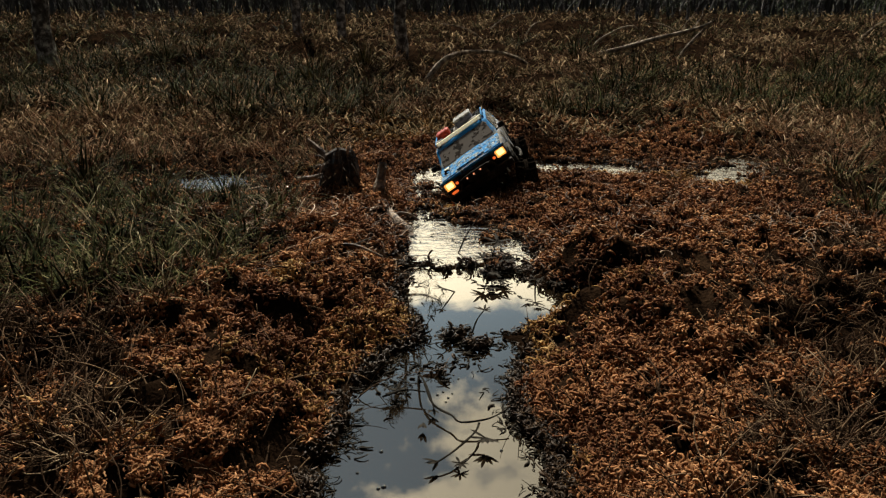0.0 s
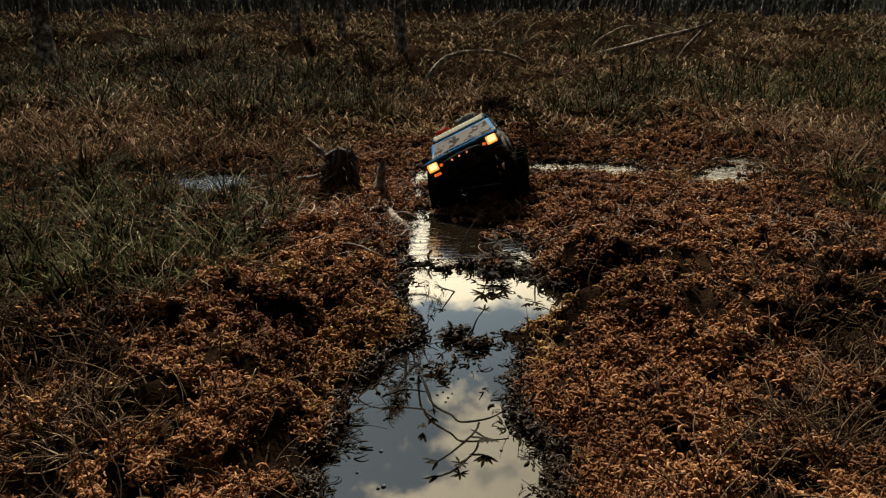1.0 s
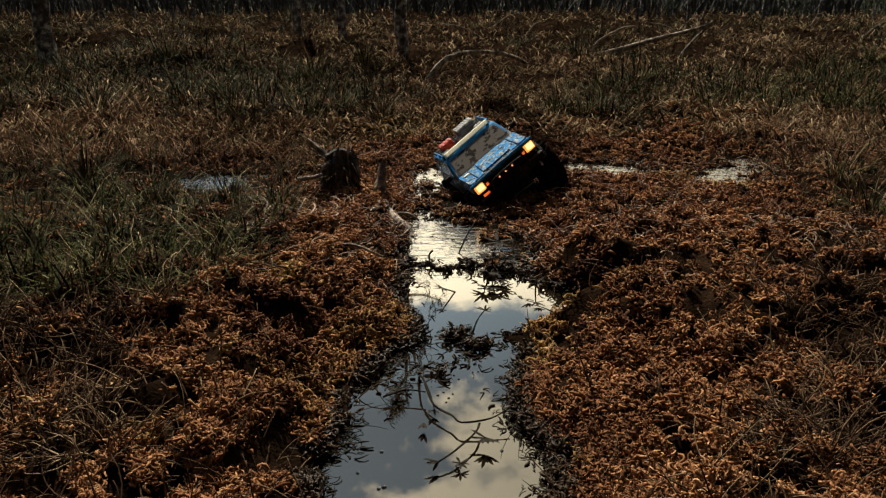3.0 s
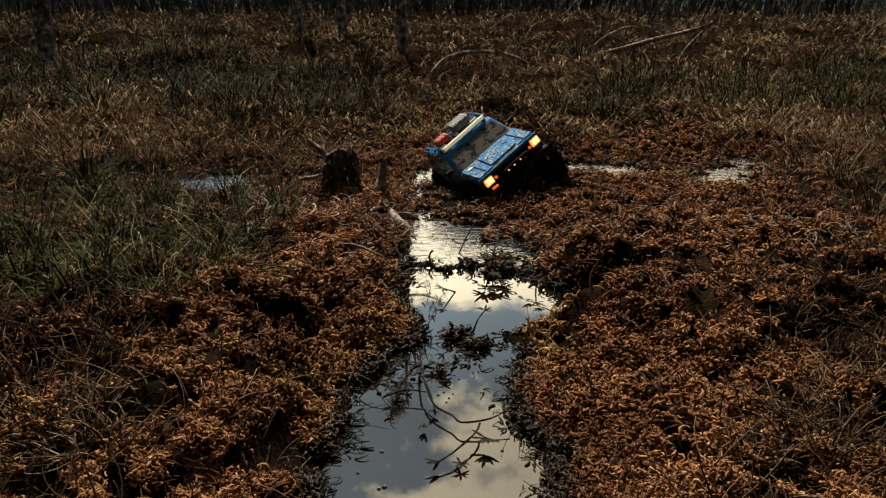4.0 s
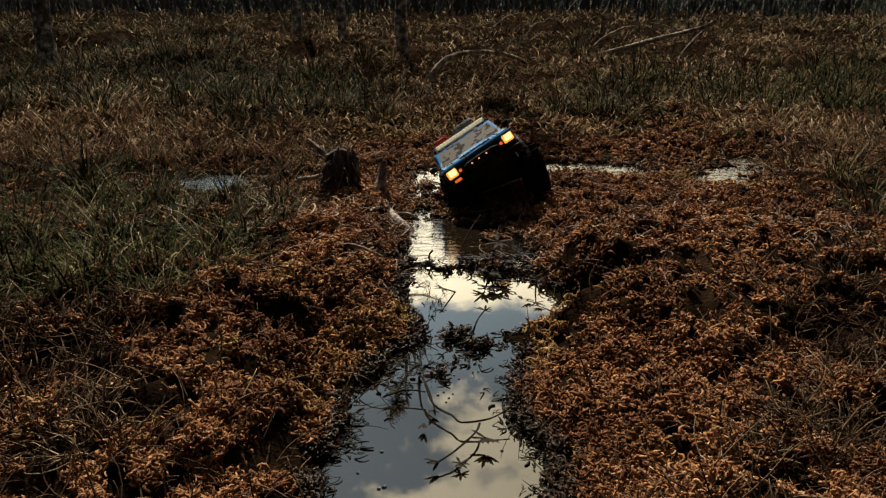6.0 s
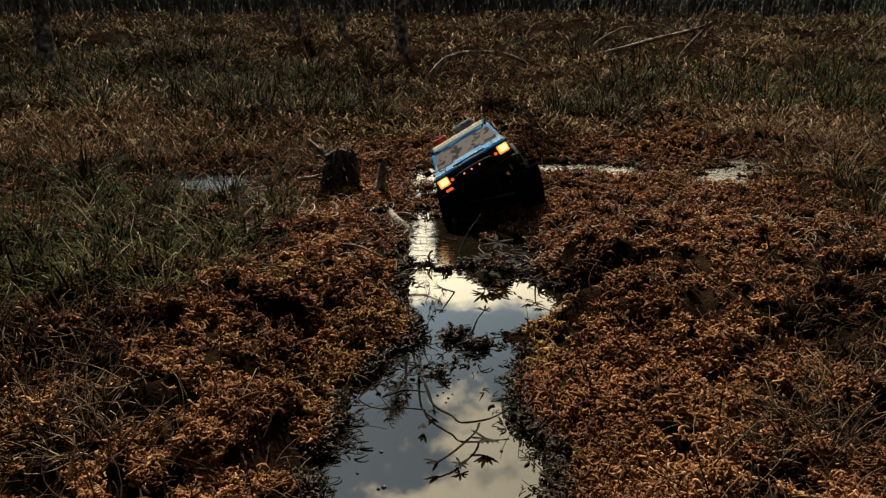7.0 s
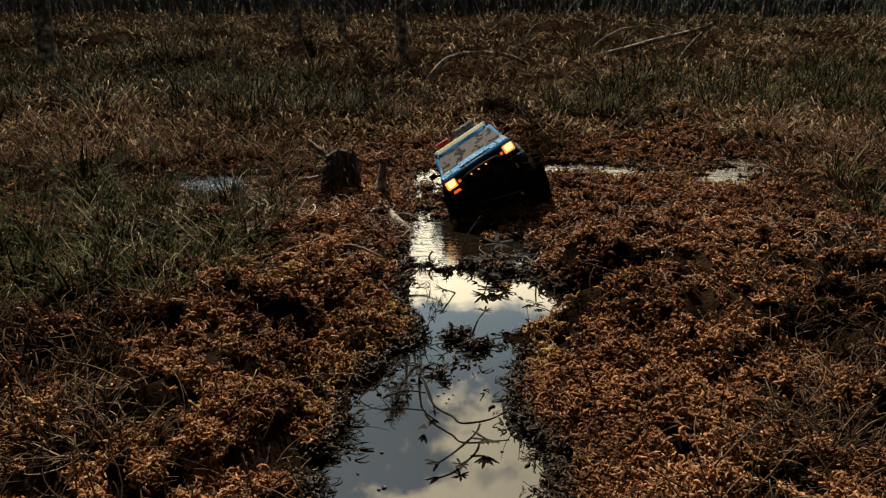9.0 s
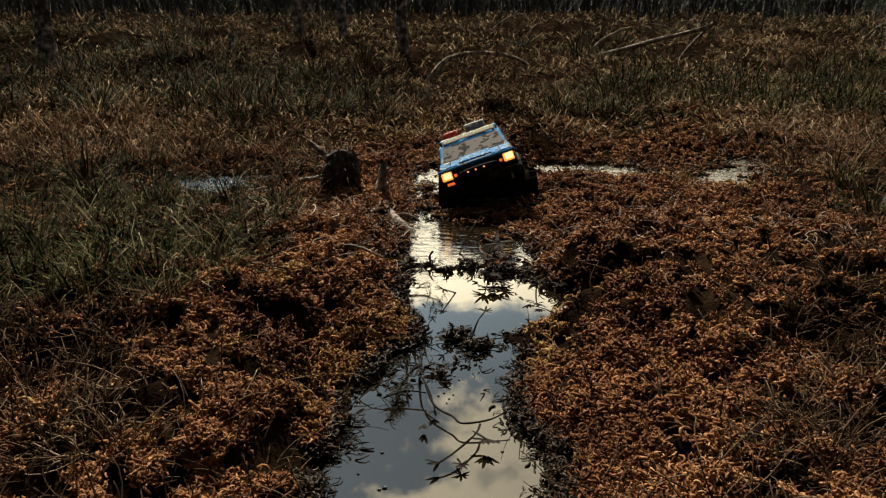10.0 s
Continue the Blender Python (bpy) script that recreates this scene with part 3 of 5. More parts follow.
    # sedge tufts, near and in the middle distance
    tufts("sedge", 1300, 14, 0.95, 4.8, lambda x, y: (grassy(x, y) ** 1.3 > RNG.random(len(x))) & (np.hypot(x + 0.25, y - 1.80) > 0.12), 0.062, 0.0013, 0.020, M_GRASS,
          "green and straw-coloured sedge blades in tufts", "grass")
    tufts("tall_sedge", 1900, 15, 2.5, 30.0, lambda x, y: fbm(x * 0.9 + 20, y * 0.9) > 0.47 - 0.07 * step(-0.3, 0.6, -x / y), 0.105, 0.0015, 0.04, M_GRASS,
          "long bent sedge, part green, part dry", "grass", 0.09)
    tufts("straw_blades", 170, 6, 0.9, 3.6, lambda x, y: (grassy(x, y) > 0.2) & (np.hypot(x + 0.25, y - 1.80) > 0.12), 0.085, 0.0010, 0.015, M_STRAW,
          "long pale curved straw blades among sedge", "grass", 0.05, 3)
    # torn roots and moss that the wheels have thrown about
    x, y = strewn(7000, 1.0, 3.4, 0.5)
    keep = ((wet(x, y) < 0.002) | ((y > 1.9) & (RNG.random(len(x)) < 0.12))) & (fbm(x * 6 + 9, y * 6) > 0.40) & (RNG.random(len(x)) < step(1.0, 1.5, y) * (1 - 0.8 * step(0.3, 0.6, -x)))
    x, y = x[keep], y[keep]
    n = len(x)
    ob = strands("torn_roots", np.stack([x, y, np.maximum(height(x, y), 0.0) + 0.004 + 0.008 * RNG.random(n)], 1), RNG.random(n) * math.tau, 0.1 + 0.5 * RNG.random(n), 0.012 + 0.045 * RNG.random(n) ** 2.5,
                 0.0006 + 0.0012 * RNG.random(n), (RNG.random(n) - 0.5) * 6, RNG.random(n) * 1.3, M_SHRED, 3, 6, 0.5)
    tagged(ob, "torn brown roots and shreds strewn over mud", "litter", kind="stuff")
    # heather: low bushes, from near to far
    tufts("heather", 2700, 13, 2.0, 40.0, lambda x, y: (fbm(x * 2.5, y * 2.5) > 0.28) & (grassy(x, y) > 0.3), 0.055, 0.0014, 0.045, M_HEATHER,
          "brown leafless heather covering the bog", "heather", 0.10, 3)
    # besides the sedge's own heather, dark stems added at the view's sides imitate edge darkening
    tufts("low_heather", 1300, 11, 0.6, 2.4, lambda x, y: ((grassy(x, y) > 0.35) | (np.abs(x) / y > 0.40 + 0.1 * RNG.random(len(x)))) & (np.hypot(x + 0.25, y - 1.80) > 0.12), 0.040, 0.0010, 0.022, M_DEAD,
          "dark brittle heather stems among sedge", "heather", 0.0, 3)
    # the bog goes on at both sides and behind
    y = -9 + 22 * RNG.random(30000)
    x = -11 + 22 * RNG.random(30000)
    keep = (np.abs(x) > 0.70 * y + 0.15) & (wet(x, y) < -0.01)
    x, y = x[keep], y[keep]
    n = len(x)
    ob = strands("bog_cover", np.stack([x, y, height(x, y) - 0.005], 1), RNG.random(n) * math.tau, 0.2 + 1.1 * RNG.random(n), 0.06 + 0.10 * RNG.random(n), 0.004 + 0.004 * RNG.random(n),
                 (RNG.random(n) - 0.5) * 3, RNG.random(n) * 1.6, M_COVER, 3, 3, 0.3)
    tagged(ob, "brown heather and moss of the open bog", "heather", kind="stuff")
    # thin ground cover that hides the peat far off
    x, y = strewn(50000, 2.4, 60.0, 0.85)
    keep = (wet(x, y) < 0) & (fbm(x * 4 + 1, y * 4) > 0.40 - 0.2 * step(4, 9, y))
    x, y = x[keep], y[keep]
    n = len(x)
    s = 0.70 + 0.20 * np.minimum(y, 30)
    ob = strands("ground_moss", np.stack([x, y, height(x, y) - 0.004], 1), RNG.random(n) * math.tau, 0.2 + 0.9 * RNG.random(n), (0.022 + 0.03 * RNG.random(n)) * s,
                 (0.0022 + 0.0016 * RNG.random(n)) * s, (RNG.random(n) - 0.5) * 3, (RNG.random(n) - 0.1) * 1.8, M_COVER, 3, 3, 0.4)
    tagged(ob, "brown and olive low growth of the open bog", "moss", kind="stuff")


def tufts(name, count, blades, y0, y1, where, length, radius, spread, mat, label, category, grow=0.0, sides=2):
    """Tufts of blades or stems that fan out from a common foot."""
    cx, cy = strewn(count * 2, y0, y1, 0.78)
    keep = where(cx, cy) & (wet(cx, cy) < -0.006)
    cx, cy = np.repeat(cx[keep][:count], blades), np.repeat(cy[keep][:count], blades)
    n = len(cx)
    big = (1 + grow * np.minimum(cy, 25)) * np.repeat(0.55 + 0.9 * RNG.random(n // blades) ** 1.5, blades)
    a, r = RNG.random(n) * math.tau, np.sqrt(RNG.random(n)) * spread * big
    x, y = cx + np.cos(a) * r, cy + np.sin(a) * r
    lean = r / (spread * big)
    ob = strands(name, np.stack([x, y, height(x, y) - 0.004], 1), a + (RNG.random(n) - 0.5) * 1.4, 1.35 - 0.8 * lean * RNG.random(n) - 0.7 * RNG.random(n) ** 2, length * big * (0.5 + 0.8 * RNG.random(n)),
                 radius * (0.6 + 0.8 * RNG.random(n)) * (1 + grow * np.minimum(cy, 25)), (RNG.random(n) - 0.5) * 3.0, 2.2 * RNG.random(n) ** 1.3, mat, sides, 6 if sides == 2 else 4, 0.25)
    tagged(ob, label, category, kind="stuff")


build_growth()


def tussock(x, y, tall, blades, dry, seed):
    """One tussock of sedge: long blades that rise from a common foot and bow outwards."""
    rng = np.random.default_rng(seed)
    n = blades
    a, r = rng.random(n) * math.tau, np.sqrt(rng.random(n)) * tall * 0.30
    bx, by = x + np.cos(a) * r, y + np.sin(a) * r
    root = empty("sedge_tussock", pose(x, y, float(height(np.array(x), np.array(y)))))
    own = np.stack([bx - x, by - y, height(bx, by) - root.location.z - 0.004], 1)
    for name, sel, mat in (("green_sedge", rng.random(n) > dry, M_GRASS), ("dry_sedge", rng.random(n) < dry, M_STRAW)):
        k = int(sel.sum())
        ob = strands(name, own[sel], a[sel] + (rng.random(k) - 0.5) * 1.2, 1.45 - 0.5 * rng.random(k), tall * (0.6 + 0.7 * rng.random(k)), (0.0007 + 0.0008 * rng.random(k)) * (0.7 + 0.3 * y),
                     (rng.random(k) - 0.5) * 1.6, 0.4 + 2.4 * rng.random(k) ** 1.5, mat, 2, 7, 0.2)
        tagged(ob, kind="stuff").parent = root
    return tagged(root, "bowed tussock of green and straw-coloured sedge" if dry < 0.5 else "dry straw-coloured sedge tussock among heather", "grass", "sedge tussocks")


for i, (x, y, tall, blades, dry) in enumerate([(-0.85, 3.05, 0.17, 90, 0.35), (-0.22, 2.75, 0.14, 80, 0.4), (-0.60, 3.70, 0.19, 90, 0.45), (-1.25, 2.80, 0.15, 80, 0.3), (-1.60, 2.75, 0.15, 80, 0.25), (0.42, 2.90, 0.12, 80, 0.5),
                                               (0.60, 2.95, 0.11, 70, 0.5), (1.15, 2.65, 0.13, 80, 0.3), (1.45, 2.45, 0.14, 80, 0.3), (1.95, 4.2, 0.2, 80, 0.6), (-0.33, 1.52, 0.105, 70, 0.35), (-0.46, 1.60, 0.11, 70, 0.3),
                                               (-0.60, 1.55, 0.11, 70, 0.2), (-0.75, 1.62, 0.11, 70, 0.2), (-0.88, 1.85, 0.12, 70, 0.2), (0.86, 1.50, 0.10, 60, 0.35), (0.98, 1.85, 0.12, 60, 0.4), (-0.40, 1.25, 0.09, 60, 0.3),
                                               (-0.55, 1.22, 0.09, 60, 0.2), (-1.5, 4.3, 0.2, 90, 0.5), (-0.45, 4.5, 0.2, 80, 0.5)]):
    tussock(x, y, tall, blades, dry, 100 + i)


# ---- trees ----
def needle_crown(name, points, spread, count, parent, needle=0.05, seed=1):
    rng = np.random.default_rng(seed)
    pts = np.array(points)
    c = pts[rng.integers(0, len(pts), count)] + rng.normal(0, spread, (count, 3))
    base = np.repeat(c, 9, 0)
    n = len(base)
    ob = strands(name, base, rng.random(n) * math.tau, rng.random(n) * 2.4 - 0.8, needle * (0.6 + 0.8 * rng.random(n)), np.full(n, needle * 0.05), np.zeros(n), rng.random(n) * 0.5, M_NEEDLE, 2, 3, 0.3)
    ob.parent = parent
    return ob


def bog_pine(tall, radius, seed, bark_detail=1):
    rng = random.Random(seed)
    tree = empty("bog_pine")
    lean = Vector((rng.uniform(-0.05, 0.05), rng.uniform(-0.05, 0.05), 1))
    line = [Vector((rng.uniform(-1, 1) * 0.012, rng.uniform(-1, 1) * 0.012, 0)) + lean * (tall * k / 16 - 0.1) for k in range(17)]
    rad = [radius * (1.25 if k == 0 else 1.0) * (1 - 0.055 * k) for k in range(17)]
    trunk = part("trunk", tube(bent(line, 3), np.interp(np.linspace(0, 16, 49), range(17), rad), 12, wobble=0.09 * bark_detail, seed=seed), M_BARK, tree)
    tips = []
    for k in range(13):
        z = tall * (0.42 + 0.56 * k / 13)
        base = lean * z
        a = rng.random() * math.tau
        reach = tall * 0.17 * (1.15 - k / 16) * rng.uniform(0.7, 1.2)
        d = Vector((math.cos(a), math.sin(a), rng.uniform(0.05, 0.5)))
        p = [base, base + d * reach * 0.5 + Vector((0, 0, -0.02)), base + d * reach + Vector((0, 0, rng.uniform(0, 0.1)))]
        part("limb", tube(bent(p, 2), [radius * 0.26, radius * 0.22, radius * 0.17, radius * 0.12, radius * 0.06], 6, seed=k), M_BARK, tree)
        tips += [p[1].lerp(p[2], f) for f in (0.2, 0.5, 0.8, 1.0)]
    needle_crown("crown", [tuple(t) for t in tips], 0.05 * tall * 0.3, 150, tree, 0.055, seed)
    return tree


def place_tree(tree, x, y, turn, size):
    tree.matrix_world = pose(x, y, float(height(np.array(x), np.array(y))), 0, 0, turn) @ Matrix.Scale(size, 4)


NEAR_TREES = [(-2.55, 5.10, 2.9, 0.062), (-1.08, 6.0, 2.6, 0.036), (-0.72, 5.7, 2.4, 0.034), (-0.250, 4.85, 2.25, 0.042)]
for i, (x, y, tall, r) in enumerate(NEAR_TREES):
    t = bog_pine(tall, r, 11 + i)
    place_tree(t, x, y, 40 * i, 1.0)
    tagged(t, "thin bog pine with dark flaking bark", "tree", "pines on the bog")

kinds = [bog_pine(3.0, 0.046, 31), bog_pine(2.6, 0.035, 32), bog_pine(3.3, 0.058, 33)]
prng = random.Random(5)
for i, k in enumerate(kinds):
    place_tree(k, (-5.5, 3.6, 6.8)[i], (13.0, 14.5, 17.0)[i], 0, 1.0)
    tagged(k, "slender dark pine standing among brown heather", "tree", "pines on the bog")
for i in range(130):
    y = prng.uniform(13.0, 34.0)
    x = prng.uniform(-0.68, 0.68) * y
    if abs(x / y - 0.05) < 0.07 and y < 20:
        continue
    t = copy_thing(kinds[i % 3], Matrix())
    place_tree(t, x, y, prng.uniform(0, 360), prng.uniform(0.45, 0.75))


def build_far_woods():
    n = 900
    y = 30 + 60 * RNG.random(n)
    x = (RNG.random(n) * 2 - 1) * 0.9 * y
    ob = strands("far_woods", np.stack([x, y, height(x, y) - 0.1], 1), RNG.random(n) * math.tau, 1.5 + 0.07 * RNG.random(n), 2.0 + 1.2 * RNG.random(n), 0.05 + 0.05 * RNG.random(n),
                 np.zeros(n), np.zeros(n), M_BARK, 5, 3, 0.4)
    tagged(ob, "far dark stand of thin pine trunks", "woods", kind="stuff")
    n = 20000
    y = 17 + 60 * RNG.random(n)
    x = (RNG.random(n) * 2 - 1) * 0.8 * y
    ob = strands("undergrowth", np.stack([x, y, height(x, y) - 0.05], 1), RNG.random(n) * math.tau, 0.9 + 0.6 * RNG.random(n), 0.35 + 0.55 * RNG.random(n), 0.014 + 0.02 * RNG.random(n),
                 RNG.random(n) - 0.5, 0.5 * RNG.random(n), M_BRUSH, 2, 3, 0.4)
    tagged(ob, "grey leafless undergrowth at the edge of woods", "undergrowth", kind="stuff")
    n = 60000
    y = 24 + 75 * RNG.random(n) ** 1.3
    x = (RNG.random(n) * 2 - 1) * 0.9 * y
    z = 0.05 + 2.4 * RNG.random(n) ** 1.6 * step(22, 50, y)
    ob = strands("far_foliage", np.stack([x, y, z], 1), RNG.random(n) * math.tau, RNG.random(n) * 2 - 0.7, 0.18 + 0.25 * RNG.random(n), 0.012 + 0.02 * RNG.random(n),
                 RNG.random(n) - 0.5, RNG.random(n), M_NEEDLE, 2, 3, 0.3)
    tagged(ob, "dark green foliage of distant pine woods", "woods", kind="stuff")


build_far_woods()


def young_spruce(tall, seed):
    rng = random.Random(seed)
    tree = empty("young_spruce")
    part("trunk", tube([(0, 0, -0.05), (0.01, 0, tall * 0.5), (0, 0, tall)], [0.03, 0.02, 0.006], 7, seed=seed), M_BARK, tree)
    pts = []
    for k in range(90):
        f = rng.random() ** 0.8
        a = rng.random() * math.tau
        reach = 0.34 * tall * (1 - f) * rng.uniform(0.3, 1.0) + 0.03
        pts.append((math.cos(a) * reach, math.sin(a) * reach, tall * (0.08 + 0.92 * f) - 0.2 * reach))
    needle_crown("crown", pts, 0.04 * tall, 300, tree, 0.08, seed)
    return tree


spruce = young_spruce(1.5, 4)
place_tree(spruce, 7.9, 14.0, 0, 1.0)
tagged(spruce, "low dark green young spruce on the bog", "tree", "young spruces")
for x, y, s in ((6.3, 15.5, 1.2), (9.0, 16.5, 1.3), (4.9, 17.0, 1.1), (7.0, 13.0, 0.55), (10.2, 18.5, 1.5), (5.9, 13.2, 0.4), (8.2, 19.0, 1.5), (11.0, 20.0, 1.4)):
    place_tree(copy_thing(spruce, Matrix()), x, y, x * 50, s)


# ---- dead wood ----
def branch(name, limbs, mat, label, seed=0, sides=8, part_name="limb"):
    root = empty(name)
    for i, (pts, r0, r1) in enumerate(limbs):
        line = bent(pts, 4)
        part("stem" if i == 0 else part_name, tube(line, np.linspace(r0, r1, len(line)), sides, wobble=0.12, seed=seed + i), mat, root)
    return tagged(root, label, "branch", "dead branches")


branch("fallen_branch", [([(-0.13, 4.15, -0.03), (-0.028, 4.3, 0.103), (0.05, 4.4, 0.15), (0.148, 4.5, 0.165), (0.283, 4.6, 0.159), (0.407, 4.7, 0.133), (0.53, 4.85, 0.07)], 0.016, 0.010)],
       M_BRANCH, "bare grey branch arching out of heather")
branch("fallen_branch", [([(0.93, 6.05, -0.02), (1.165, 5.9, 0.061), (1.349, 5.8, 0.119), (1.524, 5.7, 0.18), (1.722, 5.7, 0.227), (1.86, 5.7, 0.266), (1.925, 5.7, 0.297)], 0.020, 0.011),
                         ([(1.10, 5.98, 0.03), (1.17, 6.0, 0.145), (1.281, 6.0, 0.215), (1.384, 6.0, 0.256), (1.471, 6.0, 0.24), (1.53, 6.0, 0.10)], 0.010, 0.004),
                         ([(1.70, 5.7, 0.02), (1.743, 5.7, 0.101), (1.826, 5.7, 0.2), (1.925, 5.7, 0.297)], 0.014, 0.010),
                         ([(1.72, 5.71, 0.225), (1.76, 5.75, 0.30), (1.84, 5.8, 0.36)], 0.005, 0.002), ([(1.78, 5.7, 0.245), (1.86, 5.75, 0.33), (1.88, 5.78, 0.38)], 0.005, 0.002)],
       M_BRANCH, "long forked dead branch lying over heather", 5)
for i in range(14):
    y = prng.uniform(6.5, 10.5)
    x = prng.uniform(-0.5, 0.55) * y
    z = float(height(np.array(x), np.array(y)))
    a, l = prng.uniform(0, 3.1), prng.uniform(0.25, 0.7)
    b = Vector((x, y, z - 0.02))
    branch("dead_twig", [([b, b + Vector((math.cos(a) * l * 0.5, 0.1, l * 0.35)), b + Vector((math.cos(a) * l, 0.15, l * 0.45))], 0.008, 0.003)], M_BRANCH, "thin bare dead twig leaning in heather", i)


def build_stump():
    stump = empty("tree_stump", pose(-0.238, 1.745, 0.012) @ Matrix.Diagonal((0.84, 0.84, 1.0, 1)))
    rng = random.Random(3)
    bm = bmesh.new()
    rings, sides = [], 30
    prof = [(-0.03, 0.046), (0.0, 0.042), (0.025, 0.043), (0.055, 0.047), (0.08, 0.044), (0.098, 0.032)]
    flare = [1 + 0.2 * math.sin(3 * k * math.tau / sides + 1) + rng.uniform(-0.17, 0.17) for k in range(sides)]
    top = [rng.uniform(-0.035, 0.014) + 0.012 * math.sin(k * 0.6) for k in range(sides)]
    for j, (z, r) in enumerate(prof):
        rings.append([bm.verts.new((math.cos(k * math.tau / sides) * r * (1 + (flare[k] - 1) * (1.3 - z * 8)), math.sin(k * math.tau / sides) * r * flare[k],
                                    z + (top[k] * (j / 5) ** 2))) for k in range(sides)])
    inner = [bm.verts.new((v.co.x * 0.55, v.co.y * 0.55, 0.06 + rng.uniform(-0.01, 0.015))) for v in rings[-1]]
    for r, s in zip(rings + [rings[-1]], rings[1:] + [inner]):
        if r is not s:
            for k in range(sides):
                bm.faces.new((r[k], r[(k + 1) % sides], s[(k + 1) % sides], s[k]))
    bm.faces.new(inner)
    part("bole", bm, M_STUMP, stump)
    for i, (pts, r0, r1, m) in enumerate([([(-0.025, 0.0, 0.085), (-0.05, 0.01, 0.105), (-0.088, 0.02, 0.130)], 0.009, 0.007, M_WOOD),
                                          ([(-0.03, 0.0, 0.055), (-0.07, 0.0, 0.046), (-0.12, 0.01, 0.040)], 0.008, 0.005, M_WOOD),
                                          ([(-0.03, -0.01, 0.09), (0.0, -0.02, 0.108), (0.03, -0.005, 0.10)], 0.012, 0.008, M_STUMP),
                                          ([(-0.03, -0.03, 0.07), (-0.045, -0.05, 0.02), (-0.05, -0.06, -0.02)], 0.010, 0.012, M_STUMP),
                                          ([(0.03, -0.03, 0.03), (0.045, -0.05, 0.0), (0.06, -0.07, -0.03)], 0.012, 0.008, M_STUMP)]):
        line = bent(pts, 3)
        part("root" if i else "snag", tube(line, np.linspace(r0, r1, len(line)), 8, wobble=0.15, seed=i), m, stump)
    for k in range(40):
        a = rng.uniform(0.6, 6.2)
        b = Vector((math.cos(a) * 0.036, math.sin(a) * 0.036, rng.uniform(0.02, 0.10)))
        e = b + Vector((math.cos(a) * 0.014 + rng.uniform(-0.025, 0.025), math.sin(a) * 0.014, rng.uniform(-0.05, 0.03)))
        part("splinter", tube(bent([b, b.lerp(e, 0.5) + Vector((0, -0.006, 0.008)), e], 2), np.linspace(0.0035, 0.0014, 5), 5, wobble=0.3, seed=k), M_WOOD if k % 3 == 0 else M_STUMP, stump)
    tagged(stump, "dark rotten tree stump with broken pale snags", "stump")


build_stump()
branch("broken_stick", [([(-0.150, 1.70, -0.02), (-0.146, 1.71, 0.03), (-0.140, 1.725, 0.062), (-0.136, 1.735, 0.095)], 0.019, 0.008), ([(-0.136, 1.712, 0.06), (-0.128, 1.715, 0.088)], 0.005, 0.002)], M_WOOD, "short pale broken stick standing in moss", 20, 12)
branch("dead_root", [([(-0.150, 1.69, 0.010), (-0.136, 1.64, 0.018), (-0.110, 1.60, 0.010), (-0.098, 1.55, 0.014), (-0.070, 1.50, 0.004), (-0.060, 1.47, -0.01)], 0.0095, 0.007), ([(-0.10, 1.57, 0.018), (-0.075, 1.56, 0.022), (-0.05, 1.565, 0.006)], 0.004, 0.002),
                      ([(-0.125, 1.62, 0.02), (-0.15, 1.58, 0.026), (-0.165, 1.54, 0.010)], 0.004, 0.002)], M_WOOD, "pale barkless root lying at the water's edge", 22, 12)
branch("dead_root", [([(-0.215, 1.49, 0.022), (-0.16, 1.485, 0.028), (-0.11, 1.478, 0.020), (-0.075, 1.47, 0.006)], 0.0026, 0.0016)], M_WOOD, "thin pale root stretched over moss", 23, 8)
branch("dead_root", [([(-0.20, 1.25, 0.05), (-0.15, 1.235, 0.056), (-0.10, 1.22, 0.040)], 0.0030, 0.0018), ([(-0.15, 1.235, 0.056), (-0.12, 1.25, 0.065)], 0.0016, 0.001)], M_WOOD, "thin pale root stretched over moss", 27, 8)
branch("dead_root", [([(0.215, 1.30, 0.03), (0.25, 1.27, 0.055), (0.285, 1.225, 0.050), (0.31, 1.19, 0.02)], 0.0028, 0.0016), ([(0.25, 1.27, 0.055), (0.235, 1.30, 0.07), (0.215, 1.315, 0.06)], 0.0020, 0.0010)], M_WOOD, "thin pale root stretched over moss", 28, 8)
branch("dead_root", [([(0.70, 2.28, 0.01), (0.67, 2.36, 0.03), (0.645, 2.42, 0.035), (0.64, 2.50, 0.06)], 0.004, 0.0018), ([(0.67, 2.36, 0.03), (0.655, 2.38, 0.07)], 0.0025, 0.0012)], M_BRANCH, "thin bent dead stem in churned mud", 29, 8)
branch("dry_twig", [([(0.47, 0.96, 0.03), (0.495, 1.02, 0.055), (0.512, 1.09, 0.075), (0.522, 1.15, 0.06), (0.515, 1.17, 0.10)], 0.0022, 0.0014)], M_DEAD, "thin dry stem leaning over rusty moss", 24, 6)
branch("dry_twig", [([(-0.36, 0.98, 0.05), (-0.30, 0.93, 0.045), (-0.26, 0.90, 0.05), (-0.22, 0.93, 0.06)], 0.0018, 0.0012), ([(-0.30, 0.93, 0.045), (-0.315, 0.97, 0.075)], 0.0013, 0.0008)], M_DEAD, "thin dry forked stem on moss", 26, 6)
